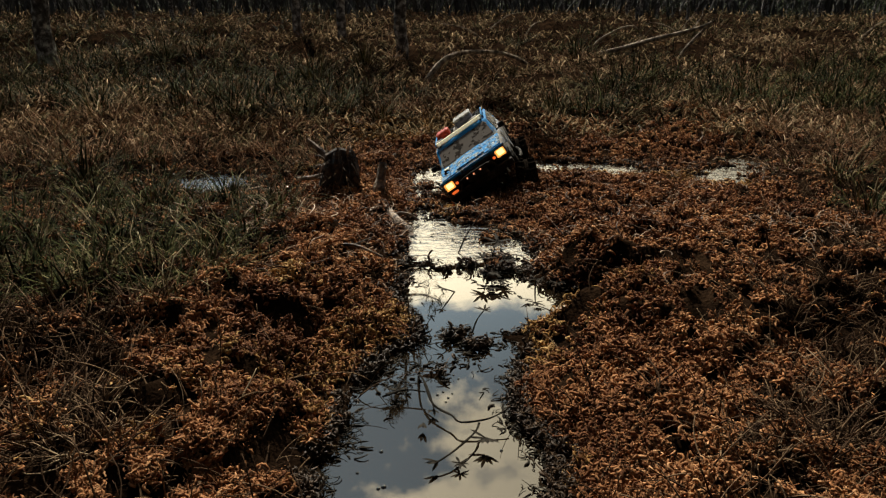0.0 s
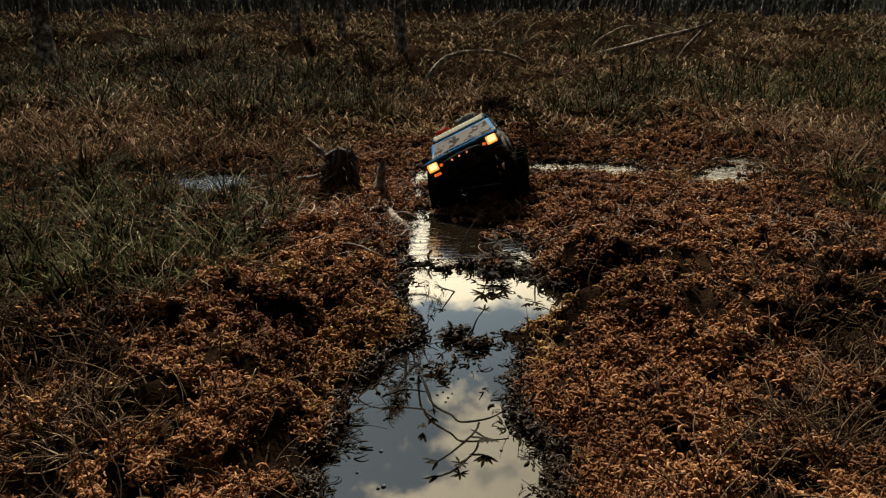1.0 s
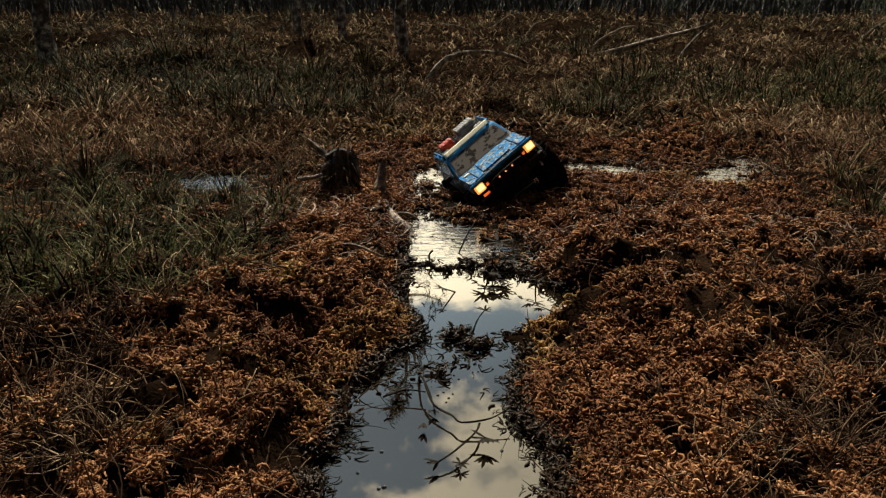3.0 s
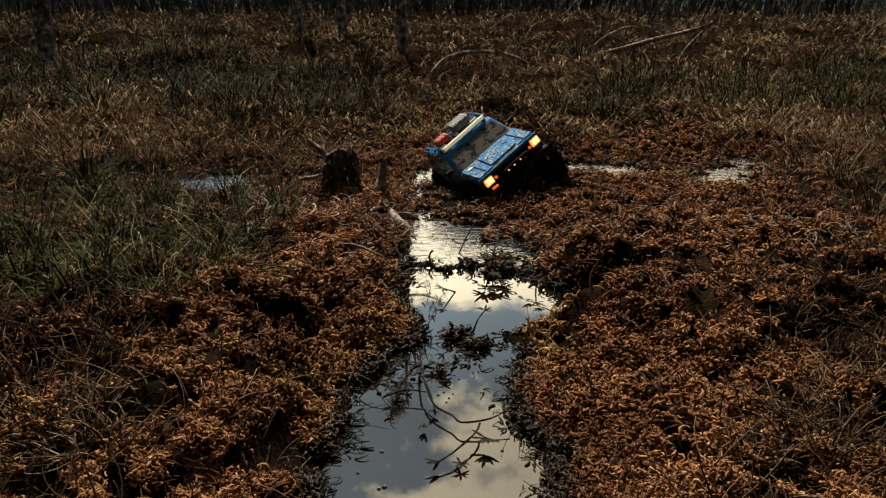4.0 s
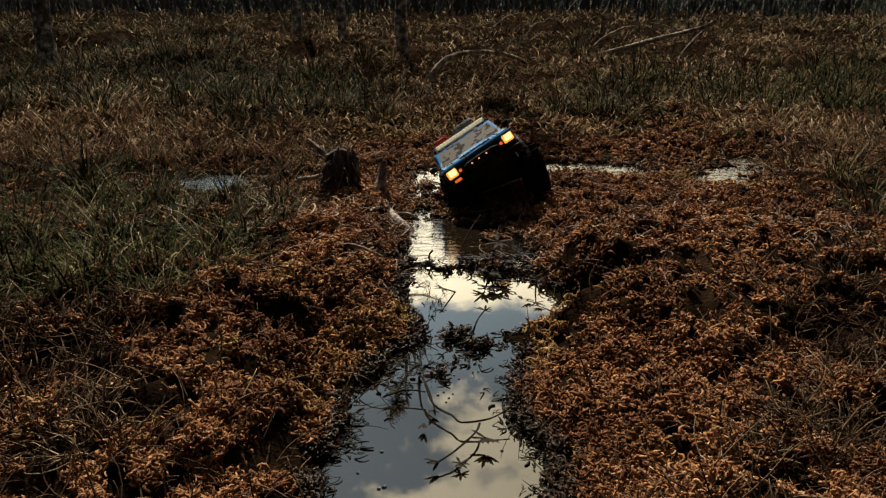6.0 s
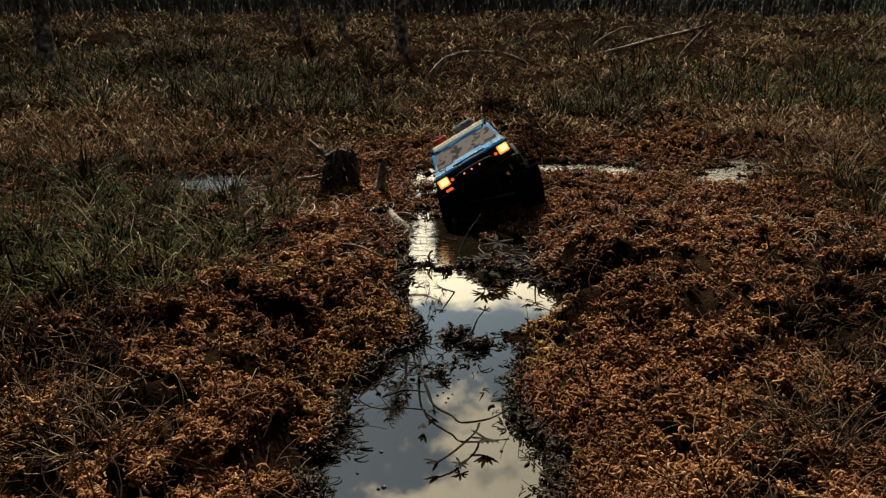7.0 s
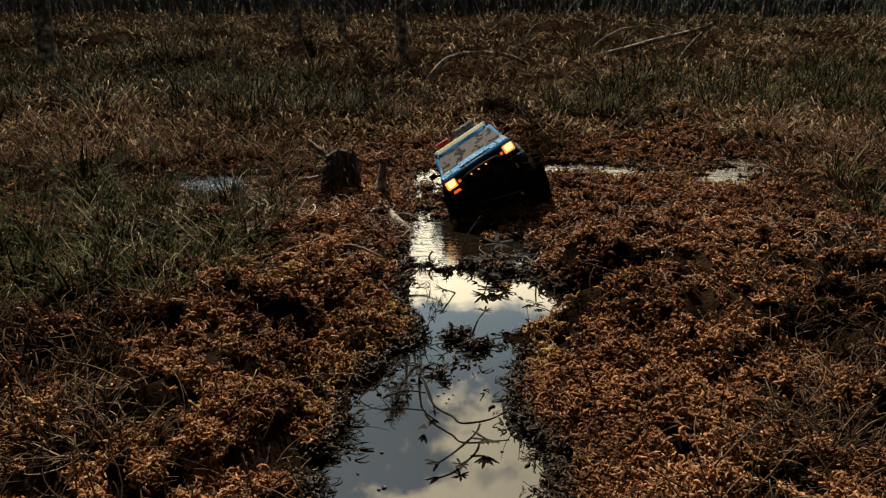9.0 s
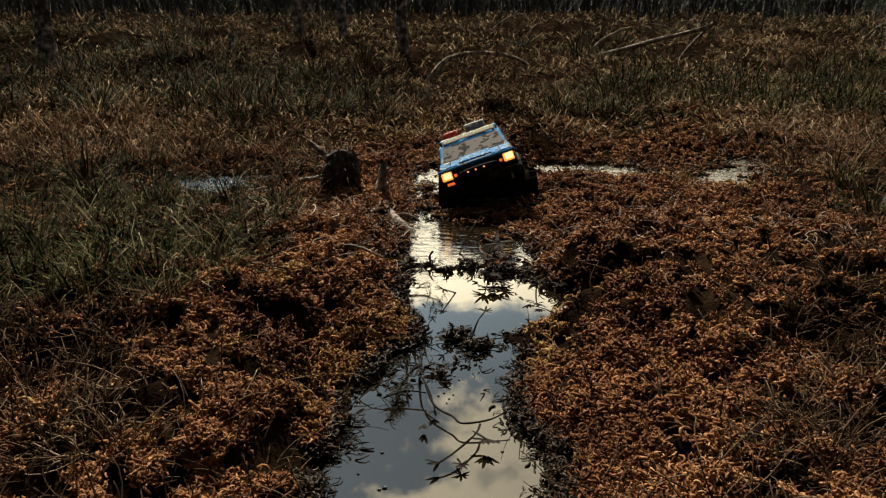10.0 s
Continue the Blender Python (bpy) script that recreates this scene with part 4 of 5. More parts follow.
for i in range(16):
    y = prng.uniform(0.65, 1.9)
    x = prng.choice((-1, 1)) * prng.uniform(0.16, 0.5) * (0.5 + 0.7 * y)
    z = float(height(np.array(x), np.array(y)))
    a, l = prng.uniform(0, 6.28), prng.uniform(0.05, 0.12)
    b = Vector((x, y, z + 0.004))
    d = Vector((math.cos(a), math.sin(a), 0))
    k = Vector((-d.y, d.x, 0)) * prng.uniform(-0.3, 0.3)
    branch("dry_twig", [([b, b + (d * 0.5 + k) * l + Vector((0, 0, 0.022)), b + d * l + Vector((0, 0, 0.03))], 0.0014, 0.0007),
                         ([b + (d * 0.5 + k) * l + Vector((0, 0, 0.022)), b + (d * 0.75 + k * 2.4) * l + Vector((0, 0, 0.036))], 0.0009, 0.0005)], M_DEAD, "thin dry stem caught in moss", 30 + i, 5)


def leaf_blade(bm, base, way, length, width):
    """A narrow leaf with a raised midrib."""
    way = way.normalized()
    side = Vector((0, 0, 1)).cross(way).normalized()
    mid = [bm.verts.new(base + way * length * f + Vector((0, 0, 0.0012 - 0.002 * f))) for f in (0, 0.35, 0.7, 1.0)]
    for s in (-1, 1):
        rim = [bm.verts.new(base + way * length * f + side * s * width * g) for f, g in ((0.05, 0.15), (0.4, 0.5), (0.72, 0.42))]
        bm.faces.new((mid[0], mid[1], rim[1], rim[0])[::s])
        bm.faces.new((mid[1], mid[2], rim[2], rim[1])[::s])
        bm.faces.new((mid[2], mid[3], rim[2])[::s])


def build_sprigs():
    """Shrub sprigs that lie over the water with their leaf tufts."""
    def sprig(stems, tufts, label, seed):
        rng = random.Random(seed)
        root = empty("leafy_sprig")
        for i, pts in enumerate(stems):
            line = bent(pts, 4)
            part("stem", tube(line, np.linspace(0.0014, 0.0008, len(line)), 6, wobble=0.3, seed=i), M_LEAF, root)
        for (x, y, z, a, fan, n, l) in tufts:
            for k in range(n):
                bm = bmesh.new()
                b = radians(a + fan * ((k + 0.5) / n - 0.5)) + rng.uniform(-0.1, 0.1)
                leaf_blade(bm, Vector((x, y, z)), Vector((math.cos(b), math.sin(b), rng.uniform(-0.1, 0.35))), l * rng.uniform(0.7, 1.1), l * 0.22)
                part("leaf", bm, M_LEAF, root)
        return tagged(root, label, "sprig", "sprigs in the water")

    z = 0.012
    sprig([[(-0.021, 0.811, 0.02), (-0.010, 0.775, z), (0.010, 0.752, z), (0.021, 0.737, z), (0.052, 0.742, 0.014), (0.075, 0.755, 0.02)],
           [(0.040, 0.735, z), (0.035, 0.717, z), (0.015, 0.685, z), (0.001, 0.671, 0.010), (-0.008, 0.664, 0.008)]],
          [(-0.004, 0.668, 0.008, 215, 70, 5, 0.017), (0.018, 0.668, 0.006, 250, 330, 8, 0.013), (0.046, 0.708, 0.010, 240, 190, 8, 0.019), (-0.021, 0.745, 0.006, 265, 60, 4, 0.016)],
          "dark sprig with fanned leaves lying over water", 1)
    sprig([[(-0.030, 0.86, 0.0), (-0.026, 0.83, 0.02), (-0.016, 0.80, 0.016), (-0.008, 0.77, 0.004)], [(-0.07, 0.80, 0.008), (-0.045, 0.81, 0.012), (-0.020, 0.805, 0.012)]],
          [(-0.010, 0.775, 0.005, 260, 120, 4, 0.014), (-0.055, 0.81, 0.01, 120, 200, 6, 0.016)], "dark wet sprig rising from the water", 2)
    sprig([[(0.040, 0.985, 0.0), (0.048, 1.0, 0.018), (0.06, 1.02, 0.026)], [(0.02, 0.97, 0.004), (0.0, 0.955, 0.012)]],
          [(0.06, 1.02, 0.026, 60, 250, 6, 0.016), (0.0, 0.955, 0.012, 200, 180, 5, 0.014), (0.03, 0.93, 0.004, 270, 200, 5, 0.012)], "dark tuft of leaves standing in water", 3)
    sprig([[(0.085, 1.26, 0.0), (0.088, 1.265, 0.03), (0.096, 1.27, 0.055)], [(0.095, 1.24, 0.0), (0.105, 1.24, 0.03)], [(0.08, 1.24, 0.0), (0.07, 1.235, 0.035)]],
          [(0.096, 1.27, 0.050, 90, 360, 11, 0.030), (0.105, 1.24, 0.028, 20, 300, 9, 0.028), (0.07, 1.235, 0.032, 200, 260, 9, 0.028), (0.085, 1.22, 0.012, 270, 200, 9, 0.028), (0.10, 1.20, 0.006, 270, 160, 7, 0.022),
           (0.08, 1.17, 0.003, 265, 90, 5, 0.022)],
          "black muddy tuft of leaves standing in the rut", 4)
    sprig([[(0.15, 1.16, 0.0), (0.152, 1.165, 0.02)], [(0.19, 1.15, 0.0), (0.185, 1.155, 0.018)]],
          [(0.152, 1.165, 0.02, 250, 300, 6, 0.016), (0.185, 1.155, 0.018, 260, 280, 6, 0.015), (0.135, 1.12, 0.003, 260, 120, 4, 0.016)], "dark leaf tufts at the water's edge", 6)
    sprig([[(0.03, 1.36, 0.0), (0.05, 1.40, 0.03), (0.075, 1.44, 0.055)], [(0.02, 1.16, 0.0), (0.0, 1.13, 0.018)]],
          [(0.0, 1.13, 0.018, 220, 200, 6, 0.016), (0.02, 1.44, 0.002, 60, 200, 5, 0.012), (-0.02, 1.47, 0.002, 60, 200, 5, 0.012), (0.15, 1.10, 0.003, 240, 160, 6, 0.014)],
          "bent black stem and leaves in shallow water", 5)


build_sprigs()


def build_bubbles():
    """Froth bubbles that float on the pool."""
    bm = bmesh.new()
    bmesh.ops.create_uvsphere(bm, u_segments=12, v_segments=7, radius=1.0)
    bmesh.ops.delete(bm, geom=[v for v in bm.verts if v.co.z < -0.3], context="VERTS")
    me = bpy.data.meshes.new("bubble")
    bm.to_mesh(me)
    bm.free()
    me.materials.append(M_WATER)
    for x, y, r in ((-0.006, 0.819, 0.0030), (0.007, 0.812, 0.0026), (0.001, 0.826, 0.0024), (0.012, 0.822, 0.0020), (0.004, 0.802, 0.0022), (-0.057, 0.637, 0.0042), (-0.062, 0.634, 0.0030), (-0.064, 0.698, 0.0034),
                    (0.062, 0.700, 0.0030), (0.066, 0.735, 0.0026), (0.020, 0.86, 0.0024), (0.014, 0.87, 0.0022), (-0.085, 0.66, 0.0026), (0.045, 0.88, 0.0022)):
        ob = smooth(new("bubble", me))
        ob.matrix_world = Matrix.Translation((x, y, 0.0005)) @ Matrix.Diagonal((r * 0.62, r * 0.62, r * 0.32, 1))
        tagged(ob, "clear froth bubble floating on dark water", "bubble", "bubbles on the pool")


build_bubbles()

# ---- the model truck ----
TRUCK_LABEL = "muddy blue radio-controlled off-road truck stuck in a bog"
AXLE_Z = 0.072
FRONT_Y, REAR_Y, TRACK = -0.140, 0.095, 0.088


def hull():
    """The body tub: bonnet, wings and sides, with the wheel arches left open."""
    bm = bmesh.new()
    rings = []
    for y, w, zb, zt in ((-0.206, 0.080, 0.130, 0.146), (-0.202, 0.086, 0.128, 0.1535), (-0.194, 0.0885, 0.128, 0.1570), (-0.185, 0.0890, 0.132, 0.1580), (-0.14, 0.0900, 0.138, 0.1600),
                         (-0.092, 0.0910, 0.122, 0.1615), (-0.082, 0.0920, 0.085, 0.1615), (0.028, 0.0925, 0.083, 0.1610), (0.040, 0.0925, 0.120, 0.1610),
                         (0.095, 0.0925, 0.136, 0.1600), (0.125, 0.0915, 0.128, 0.1590), (0.136, 0.088, 0.116, 0.155)):
        ch = 0.007
        ring = [(-w * 0.94, zb), (-w, zb + 0.006), (-w * 1.0, zt - 0.016), (-w + 0.002, zt - ch), (-w + 0.008, zt - 0.0012), (-w * 0.55, zt + 0.001), (0, zt + 0.0025)]
        ring += [(-x, z) for x, z in ring[-2::-1]]
        rings.append([bm.verts.new((x, y, z)) for x, z in ring])
    n = len(rings[0])
    for r, s in zip(rings, rings[1:]):
        for k in range(n):
            bm.faces.new((r[k], r[(k + 1) % n], s[(k + 1) % n], s[k]))
    bm.faces.new(rings[0])
    bm.faces.new(rings[-1][::-1])
    return bm


def frustum(lower, upper, bevel):
    bm = bmesh.new()
    a = [bm.verts.new(p) for p in lower]
    b = [bm.verts.new(p) for p in upper]
    bm.faces.new(a[::-1])
    bm.faces.new(b)
    for k in range(4):
        bm.faces.new((a[k], a[(k + 1) % 4], b[(k + 1) % 4], b[k]))
    if bevel:
        bmesh.ops.bevel(bm, geom=list(bm.edges), offset=bevel, segments=3, affect="EDGES", profile=0.6)
    return bm


def panel(corners, inset, thick, bevel=0.004):
    """A plate with rounded corners that lies on four corners, drawn in by inset."""
    c = sum((Vector(p) for p in corners), Vector()) / 4
    pts = [Vector(p) for p in corners]
    nrm = (pts[1] - pts[0]).cross(pts[3] - pts[0]).normalized()
    pts = [p + ((pts[i - 1] - p).normalized() + (pts[(i + 1) % 4] - p).normalized()) * inset for i, p in enumerate(pts)]
    round_pts = []
    for i, p in enumerate(pts):
        d0, d1 = (pts[i - 1] - p).normalized(), (pts[(i + 1) % 4] - p).normalized()
        round_pts += [p + d0 * bevel, p + (d0 + d1) * bevel * 0.3, p + d1 * bevel]
    bm = bmesh.new()
    low = [bm.verts.new(p - nrm * 0.002) for p in round_pts]
    top = [bm.verts.new(p + nrm * thick) for p in round_pts]
    bm.faces.new(top)
    bm.faces.new(low[::-1])
    for k in range(12):
        bm.faces.new((low[k], low[(k + 1) % 12], top[(k + 1) % 12], top[k]))
    return bm


def disc(centre, axis, r, depth, sides=16):
    c, a = Vector(centre), Vector(axis).normalized()
    return tube([c - a * depth / 2, c - a * depth * 0.3, c + a * depth * 0.3, c + a * depth / 2], [r * 0.85, r, r, r * 0.8], sides)


def build_wheel(truck, name):
    """A knobbly mud tyre on a deep rim; its axle lies along x."""
    wheel = empty(name)
    wheel.parent = truck
    bm = bmesh.new()
    prof = [(-0.021, 0.030), (-0.0245, 0.042), (-0.023, 0.053), (-0.018, 0.0575), (0.0, 0.0585), (0.018, 0.0575), (0.023, 0.053), (0.0245, 0.042), (0.021, 0.030)]
    sides = 32
    rings = [[bm.verts.new((x, r * math.cos(k * math.tau / sides), r * math.sin(k * math.tau / sides))) for k in range(sides)] for x, r in prof]
    for r, s in zip(rings, rings[1:] + rings[:1]):
        for k in range(sides):
            bm.faces.new((r[k], r[(k + 1) % sides], s[(k + 1) % sides], s[k]))
    tyre = part("tyre", bm, M_RUBBER, wheel)
    lug = rounded_box((0, 0, 0), (0.017, 0.0062, 0.008), 0.001, seg=1)
    lug_mesh = bpy.data.meshes.new("lug")
    lug.to_mesh(lug_mesh)
    lug.free()
    lug_mesh.materials.append(M_RUBBER)
    for k in range(18):
        for s in (-1, 1):
            a = (k + 0.25 * s) * math.tau / 18
            ob = new("lug", lug_mesh)
            ob.parent = tyre
            ob.matrix_local = Matrix.Rotation(a, 4, "X") @ Matrix.Translation((s * 0.013, 0, 0.0585)) @ Matrix.Rotation(s * 0.45, 4, "Z") @ Matrix.Rotation(s * 0.12, 4, "Y")
    bm = tube([(-0.019, 0, 0), (-0.017, 0, 0), (-0.006, 0, 0), (0.006, 0, 0), (0.017, 0, 0), (0.019, 0, 0)], [0.0305, 0.031, 0.024, 0.024, 0.031, 0.0305], 20)
    rim = part("rim", bm, M_BLACK, wheel)
    for k in range(6):
        a = k * math.tau / 6
        for s in (-1, 1):
            bm = rounded_box((s * 0.0195, 0.016 * math.cos(a), 0.016 * math.sin(a)), (0.003, 0.007, 0.022), 0.001, turn=Matrix.Rotation(a - math.pi / 2, 4, "X"), seg=1)
            part("spoke", bm, M_BLACK, rim)
    return wheel


def build_truck():
    truck = empty("model_truck")
    tagged(truck, TRUCK_LABEL, "model truck")
    body = part("body", hull(), M_HULL, truck, "blue lower body darkened by mud and painted-in shade")
    part("bonnet_lip", tube(bent([(-0.086, -0.196, 0.1535), (-0.080, -0.2015, 0.1552), (0, -0.2035, 0.1560), (0.080, -0.2015, 0.1552), (0.086, -0.196, 0.1535)], 3), [0.0034] * 13, 8), M_BLUE, truck)
    smooth(body)
    # bonnet skin with its raised middle and shut lines
    bonnet = part("bonnet", panel([(-0.083, -0.193, 0.1578), (0.083, -0.193, 0.1578), (0.085, -0.092, 0.1618), (-0.085, -0.092, 0.1618)], 0.001, 0.0022), M_BONNET, truck, "blue bonnet spattered with pale mud")
    part("scoop", panel([(-0.040, -0.188, 0.1605), (0.040, -0.188, 0.1605), (0.036, -0.100, 0.1645), (-0.036, -0.100, 0.1645)], 0.001, 0.0030), M_BONNET, bonnet)
    for x in (-0.058, 0.058):
        part("shut_line", rounded_box((x, -0.145, 0.1625), (0.0016, 0.088, 0.0028), 0.0005, turn=Matrix.Rotation(radians(2.2), 4, "X")), M_BLACK, bonnet)
    for x in (-0.0665,):
        part("badge", rounded_box((x, -0.118, 0.1635), (0.013, 0.012, 0.003), 0.001), M_CREAM, bonnet)
    # cabin
    lo = [(-0.0845, -0.092, 0.159), (0.0845, -0.092, 0.159), (0.089, 0.128, 0.158), (-0.089, 0.128, 0.158)]
    up = [(-0.0765, -0.027, 0.198), (0.0765, -0.027, 0.198), (0.077, 0.112, 0.200), (-0.077, 0.112, 0.200)]
    cabin = part("cabin", frustum(lo, up, 0.004), M_BLUE, truck, "blue cabin with mud-streaked pillars")
    part("windscreen", panel([lo[0], lo[1], up[1], up[0]], 0.0075, 0.0016), M_SCREEN, cabin, "windscreen caked with grey mud")
    part("cowl", rounded_box((0, -0.0905, 0.1635), (0.150, 0.009, 0.004), 0.0012, turn=Matrix.Rotation(radians(20), 4, "X")), M_BLACK, cabin)
    for s in (-1, 1):
        def side(y0, y1):
            def q(y, f):
                y_lo = y
                x = s * (0.0845 + (0.089 - 0.0845) * (y_lo + 0.092) / 0.25) * (1 - f) + s * 0.0768 * f
                return (x, y, 0.159 + f * 0.041)
            c = [q(y0 - 0.002, 0.02), q(y1 + 0.002, 0.02), q(y1 + 0.002, 0.93), q(y0 - 0.002 + (0.024 if y0 < -0.04 else 0), 0.93)]
            return c if s > 0 else c[::-1]
        # dark panes stretched over nearly the whole side, standing in for its shade
        for y0, y1 in ((-0.050, 0.006), (0.012, 0.058), (0.064, 0.105)):
            part("side_window", panel(side(y0, y1), 0.001, 0.001), M_GLASS, cabin)
        mirror = part("mirror", rounded_box((s * 0.101, -0.062, 0.170), (0.016, 0.008, 0.013), 0.003), M_BLACK, truck)
        part("mirror_arm", tube([(s * 0.084, -0.060, 0.164), (s * 0.095, -0.062, 0.168)], [0.002, 0.0018], 6), M_BLACK, mirror)
        for y in (FRONT_Y, REAR_Y):
            arch = [(s * 0.091, y + 0.064 * math.cos(a), 0.082 + 0.052 * math.sin(a)) for a in np.linspace(0.35, math.pi - 0.35, 10)]
            part("wheel_arch", tube(arch, [0.006] * 10, 6), M_BLACK, truck)
        part("sill_bar", tube([(s * 0.094, -0.075, 0.078), (s * 0.100, -0.05, 0.074), (s * 0.100, 0.01, 0.074), (s * 0.094, 0.03, 0.078)], [0.004] * 4, 8), M_BLACK, truck)
        door = part("door_line", rounded_box((s * 0.0925, -0.018, 0.122), (0.0016, 0.118, 0.0022), 0.0005), M_BLACK, truck)
        # lamps
        lamp = part("headlight", rounded_box((s * 0.0715, -0.2035, 0.1425), (0.0245, 0.010, 0.0185), 0.003), M_LAMP, truck, "square headlight glowing warm yellow")
        part("bulb", rounded_box((s * 0.0715 + 0.001, -0.2085, 0.1440), (0.0165, 0.004, 0.0125), 0.0018), M_BULB, lamp)
        part("bezel", rounded_box((s * 0.0715, -0.2015, 0.1425), (0.029, 0.008, 0.0235), 0.003), M_BLACK, lamp)
        part("turn_signal", rounded_box((s * 0.0525, -0.2065, 0.1400), (0.0065, 0.005, 0.006), 0.0015), M_AMBER, truck, "small amber lamp")
        # no lamp: the left one glows to imitate the headlight's reflection on the bumper
        part("marker_lamp", rounded_box((s * 0.0680, -0.2095, 0.1245), (0.017, 0.004, 0.0055), 0.0015), M_AMBER if s < 0 else M_BLACK, truck)
    # front end
    grille = part("grille", rounded_box((0, -0.2045, 0.1385), (0.094, 0.006, 0.019), 0.002), M_BLACK, truck, "black slatted grille")
    for k in range(4):
        part("slat", rounded_box((0, -0.208, 0.1315 + 0.0048 * k), (0.086, 0.002, 0.0018), 0.0006), M_BLACK, grille)
    bumper = part("bumper", rounded_box((0, -0.213, 0.1125), (0.176, 0.020, 0.018), 0.005), M_BLACK, truck, "black winch bumper")
    part("winch", tube([(-0.026, -0.214, 0.125), (0.026, -0.214, 0.125)], [0.008, 0.008], 12), M_BLACK, bumper)
    part("bull_bar", tube(bent([(-0.050, -0.218, 0.112), (-0.045, -0.220, 0.134), (-0.032, -0.221, 0.143), (0.032, -0.221, 0.143), (0.045, -0.220, 0.134), (0.050, -0.218, 0.112)], 3), [0.0028] * 16, 8), M_BLACK, bumper)
    for x, z in ((-0.024, 0.1395), (-0.006, 0.1400), (0.013, 0.1405)):
        part("bumper_lamp", disc((x, -0.2245, z), (0, 1, 0), 0.0019, 0.004, 10), M_DOT, bumper, "tiny glowing lamp")
    for x in (-0.066, 0.066):
        part("tow_hook", tube(bent([(x, -0.222, 0.106), (x, -0.230, 0.106), (x, -0.231, 0.098), (x, -0.223, 0.098)], 2), [0.0018] * 7, 6), M_STEEL if x > 0 else M_BLACK, bumper)
    # chassis
    chassis = part("chassis", rounded_box((0, -0.02, 0.094), (0.066, 0.36, 0.030), 0.004), M_BLACK, truck)
    part("skid_plate", rounded_box((0, -0.185, 0.090), (0.10, 0.05, 0.004), 0.0015, turn=Matrix.Rotation(radians(-24), 4, "X")), M_BLACK, chassis)
    part("gearbox", rounded_box((0, -0.01, 0.076), (0.046, 0.07, 0.024), 0.005), M_BLACK, chassis)
    rear = part("rear_bumper", rounded_box((0, 0.140, 0.107), (0.172, 0.014, 0.016), 0.004), M_BLACK, truck)
    part("spare_mount", disc((0.03, 0.146, 0.150), (0, 1, 0), 0.03, 0.012, 20), M_BLACK, rear)
    # roof: rack, light bar, load
    rack = empty("roof_rack")
    rack.parent = truck
    for s in (-1, 1):
        part("rail", tube([(s * 0.071, -0.004, 0.2080), (s * 0.071, 0.05, 0.2090), (s * 0.071, 0.104, 0.2080)], [0.0019] * 3, 8), M_BLUE, rack)
        for y in (0.0, 0.05, 0.10):
            part("post", tube([(s * 0.071, y, 0.197), (s * 0.071, y, 0.208)], [0.002, 0.002], 6), M_BLACK, rack)
    for k in range(7):
        y = 0.004 + 0.016 * k
        part("slat", rounded_box((0, y, 0.2060), (0.142, 0.006, 0.0022), 0.0008), M_BLACK, rack)
    bar = part("light_bar", rounded_box((0, -0.0115, 0.2075), (0.137, 0.009, 0.0105), 0.002), M_CREAM, truck, "cream-coloured roof light bar")
    for k in range(14):
        part("lens", rounded_box((-0.0605 + 0.0093 * k, -0.0158, 0.2090), (0.0080, 0.004, 0.0085), 0.001, seg=1), M_BAR, bar)
    for s in (-1, 1):
        part("bracket", rounded_box((s * 0.062, -0.008, 0.201), (0.004, 0.008, 0.010), 0.001), M_BLACK, bar)
    box = part("roof_box", rounded_box((0.022, 0.046, 0.2160), (0.048, 0.046, 0.019), 0.004), M_SLATE, truck, "slate-blue roof box with a pale ribbed lid")
    lid = part("lid", rounded_box((0.022, 0.046, 0.2270), (0.050, 0.048, 0.005), 0.0018), M_WHITE, box, "pale grey ribbed lid")
    for k in range(6):
        part("rib", rounded_box((0.003 + 0.0076 * k, 0.046, 0.2298), (0.0032, 0.043, 0.0018), 0.0006), M_WHITE, box)
    can = part("fuel_can", rounded_box((-0.042, 0.036, 0.2160), (0.036, 0.036, 0.019), 0.004), M_RED, truck, "red plastic fuel can")
    for k in range(3):
        part("rib", rounded_box((-0.053 + 0.011 * k, 0.036, 0.2258), (0.0045, 0.028, 0.0022), 0.0009), M_RED, can)
    part("cap", disc((-0.042, 0.057, 0.217), (0, 1, 0), 0.005, 0.007, 12), M_BLACK, can)
    for x, y, sx, sy in ((-0.008, 0.020, 0.012, 0.016), (-0.010, 0.044, 0.010, 0.014), (-0.058, 0.012, 0.020, 0.022), (0.046, 0.012, 0.022, 0.012)):
        part("strap_pad", rounded_box((x, y, 0.2100), (sx, sy, 0.006), 0.002), M_WHITE, rack, "pale muddy pad")
    for s in (-1, 1):
        part("tail_lamp", rounded_box((s * 0.080, 0.137, 0.142), (0.012, 0.004, 0.018), 0.0015), M_RED, truck)
    # axles and wheels
    axles = []
    for y in (FRONT_Y, REAR_Y):
        axle = part("axle", tube([(-0.075, 0, 0), (-0.03, 0, 0), (-0.02, 0, 0), (0.02, 0, 0), (0.03, 0, 0), (0.075, 0, 0)], [0.008, 0.008, 0.017, 0.017, 0.008, 0.008], 12), M_BLACK, truck)
        part("tie_rod", tube([(-0.05, -0.030, -0.006), (0.05, -0.030, -0.006)], [0.0016, 0.0016], 8), M_STEEL, axle, "bright steel tie rod")
        for s in (-1, 1):
            part("shock", tube([(s * 0.045, 0, 0.008), (s * 0.040, 0.004, 0.022), (s * 0.038, 0.008, 0.040)], [0.006, 0.006, 0.004], 8), M_BLACK, axle)
            part("link", tube([(s * 0.028, 0.008, -0.004), (s * 0.02, 0.07 if y < 0 else -0.07, 0.006)], [0.003, 0.003], 6), M_BLACK, axle)
        axles.append(axle)
    wheels = [build_wheel(truck, "wheel") for k in range(4)]
    return truck, axles, wheels


truck, axles, wheels = build_truck()

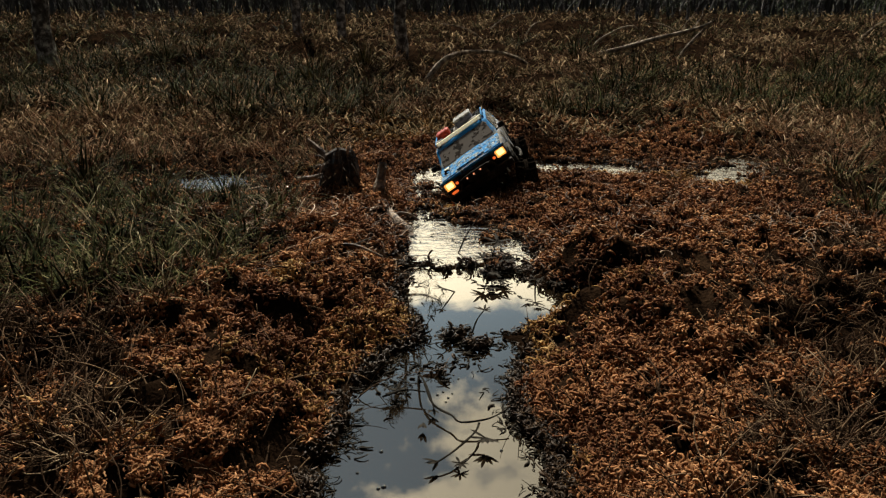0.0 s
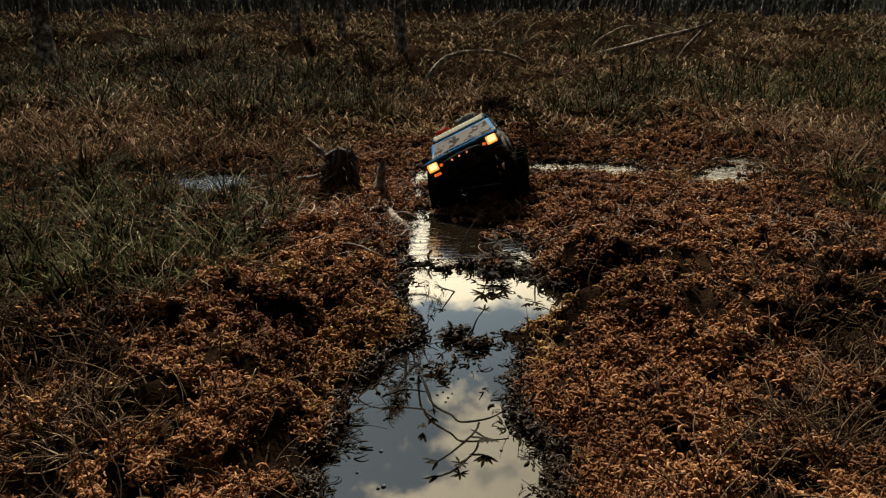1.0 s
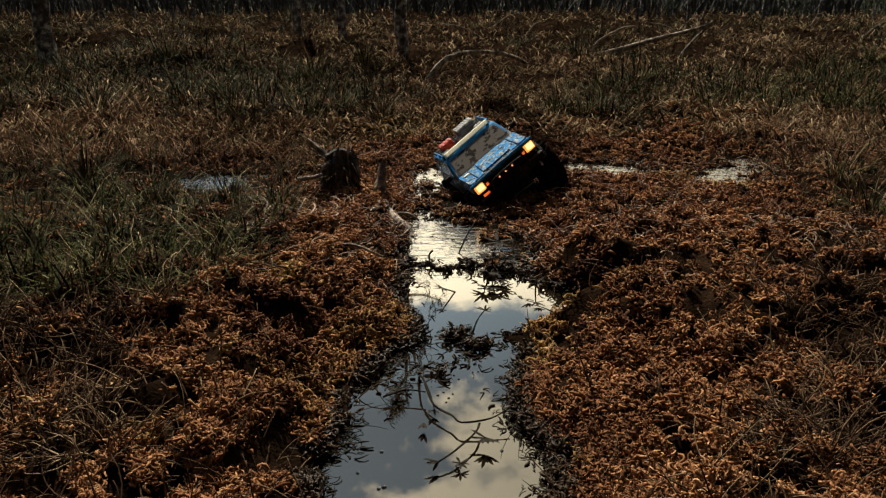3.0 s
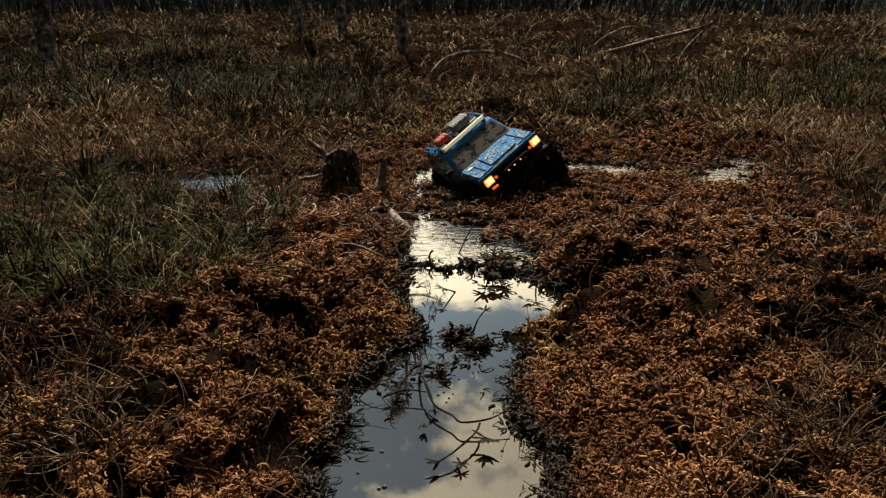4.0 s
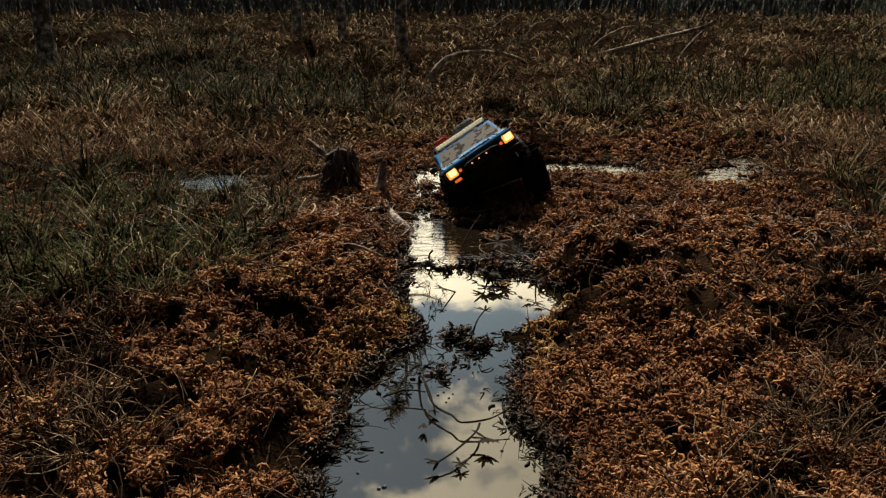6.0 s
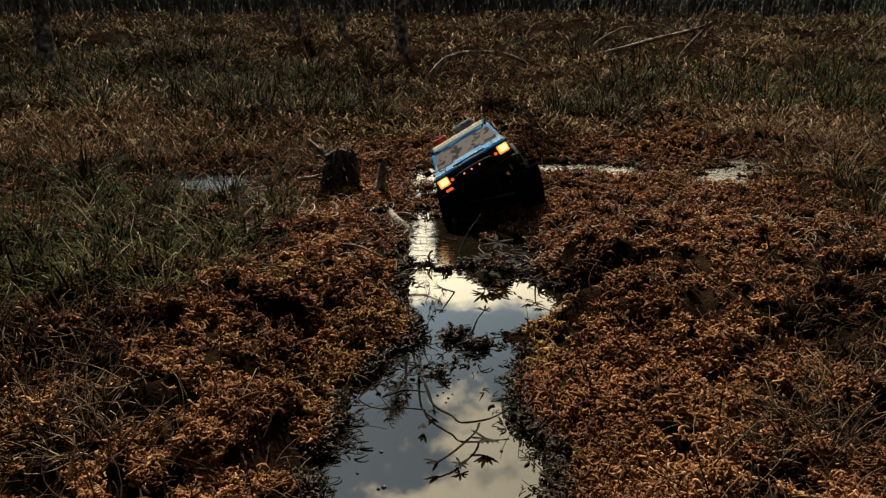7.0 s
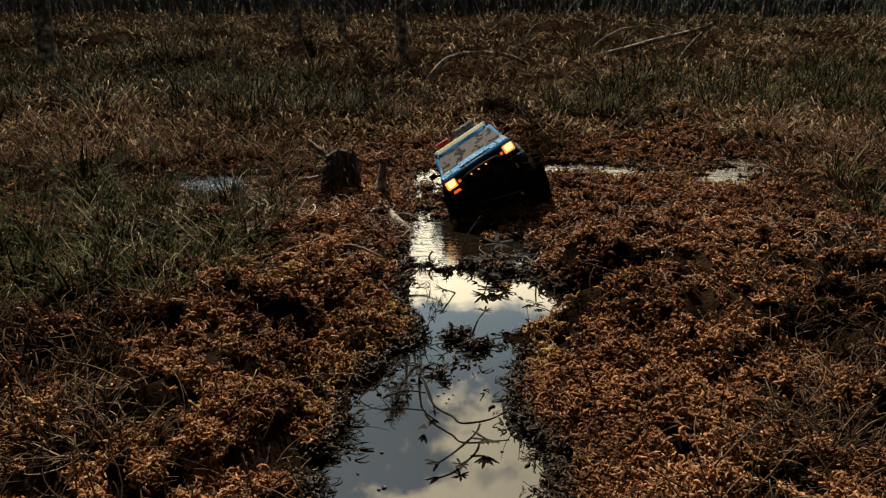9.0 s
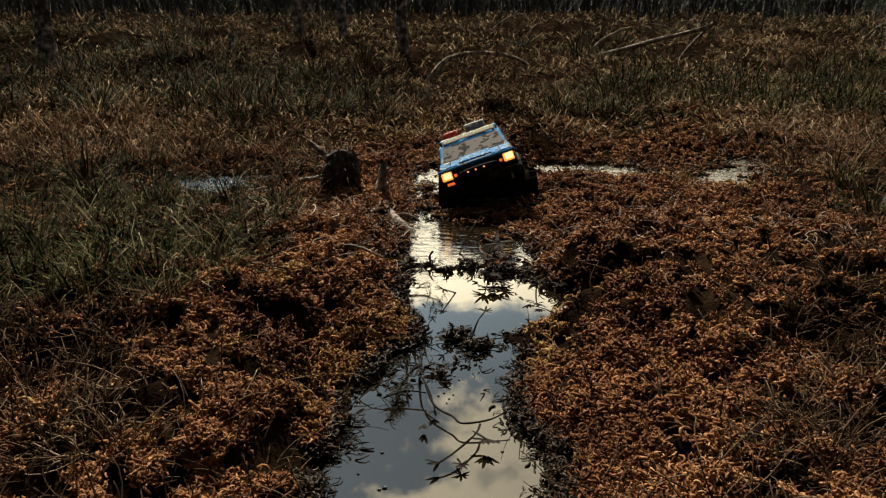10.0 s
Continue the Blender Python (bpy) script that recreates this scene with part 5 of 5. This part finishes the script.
# time, place of the truck, its turn (degrees about x, y, z)
TRUCK_ROWS = [
    (0.0, 0.1620, 1.9745, -0.0388, 2.0, -35.3, -2.0),
    (0.3, 0.1645, 1.9851, -0.0396, 3.1, -35.8, -2.8),
    (0.5, 0.1565, 1.9308, -0.0469, -4.2, -30.8, -5.6),
    (0.7, 0.1441, 1.8811, -0.0435, -6.0, -29.5, -5.1),
    (1.0, 0.1324, 1.8423, -0.0325, -11.2, -27.2, -2.1),
    (1.2, 0.1401, 1.8522, -0.0379, -12.9, -30.6, 2.3),
    (1.5, 0.1579, 1.8384, -0.0334, -14.0, -31.8, 10.0),
    (1.8, 0.1759, 1.8678, -0.0274, -16.9, -36.4, 19.2),
    (2.0, 0.1763, 1.8563, -0.0278, -14.9, -36.9, 17.3),
    (2.5, 0.1785, 1.8540, -0.0311, -15.6, -36.0, 18.7),
    (2.7, 0.1833, 1.8617, -0.0344, -12.0, -36.9, 17.0),
    (3.8, 0.1736, 1.9289, -0.0343, -6.2, -38.4, 23.7),
    (4.0, 0.1659, 1.9374, -0.0337, -6.4, -35.8, 24.8),
    (4.5, 0.1343, 1.9494, -0.0351, -0.4, -30.2, 19.9),
    (5.0, 0.1204, 1.9798, -0.0397, 7.0, -30.6, 16.5),
    (5.5, 0.1382, 1.8945, -0.0385, -10.8, -21.2, 15.2),
    (5.7, 0.1561, 1.8603, -0.0338, -16.4, -31.9, 14.4),
    (6.8, 0.1434, 1.7610, -0.0287, -9.9, -31.3, 3.8),
    (7.0, 0.1425, 1.7664, -0.0301, -9.5, -30.7, 3.6),
    (7.5, 0.1579, 1.7902, -0.0254, -13.1, -36.0, 12.5),
    (8.0, 0.1541, 1.7791, -0.0322, -9.6, -32.7, 6.1),
    (8.5, 0.1527, 1.7671, -0.0319, -8.7, -31.5, 5.2),
    (9.0, 0.1544, 1.7843, -0.0331, -10.7, -32.7, 6.3),
    (9.5, 0.1434, 1.8200, -0.0443, -7.6, -29.9, 7.5),
    (10.0, 0.1284, 1.8569, -0.0569, -7.3, -19.2, 0.9),
]
# time, roll of the front axle against the body
AXLE_ROLL = [(0.0, -26), (0.5, -22), (1.0, -18), (1.5, -1), (1.8, 6), (2.0, 6), (2.5, 2), (2.7, -2), (4.0, -14), (4.5, -18), (5.0, -20), (5.5, -14), (5.7, -12), (7.0, -18), (7.5, -3), (8.0, -18), (8.5, -20), (9.0, -18), (9.5, -20), (10.0, -18)]
TRAVEL = 0.0003   # metres that an axle rises for each degree of roll
SPIN = 420.0      # degrees a second that the churning wheels turn


def motions():
    walk(truck, [(t, pose(x, y, z, rx, ry, rz)) for t, x, y, z, rx, ry, rz in TRUCK_ROWS])
    times = [k * 0.2 for k in range(51)]
    rolls = [float(np.interp(t, [a[0] for a in AXLE_ROLL], [a[1] for a in AXLE_ROLL])) for t in times]
    for axle, y, share in ((axles[0], FRONT_Y, -1.0), (axles[1], REAR_Y, -0.9)):
        walk(axle, [(t, pose(0, y, AXLE_Z + TRAVEL * r * abs(share), 0, r * share, 0)) for t, r in zip(times, rolls)])
    for k, (y, s, share) in enumerate(((FRONT_Y, -1, -1.0), (FRONT_Y, 1, -1.0), (REAR_Y, -1, -0.9), (REAR_Y, 1, -0.9))):
        rows = []
        for t, r in zip(times, rolls):
            m = pose(0, y, AXLE_Z + TRAVEL * r * abs(share), 0, r * share, 0) @ Matrix.Translation((s * TRACK, 0, 0)) @ Matrix.Rotation(radians(SPIN * t + 20 * k), 4, "X")
            rows.append((t, m))
        walk(wheels[k], rows)


motions()
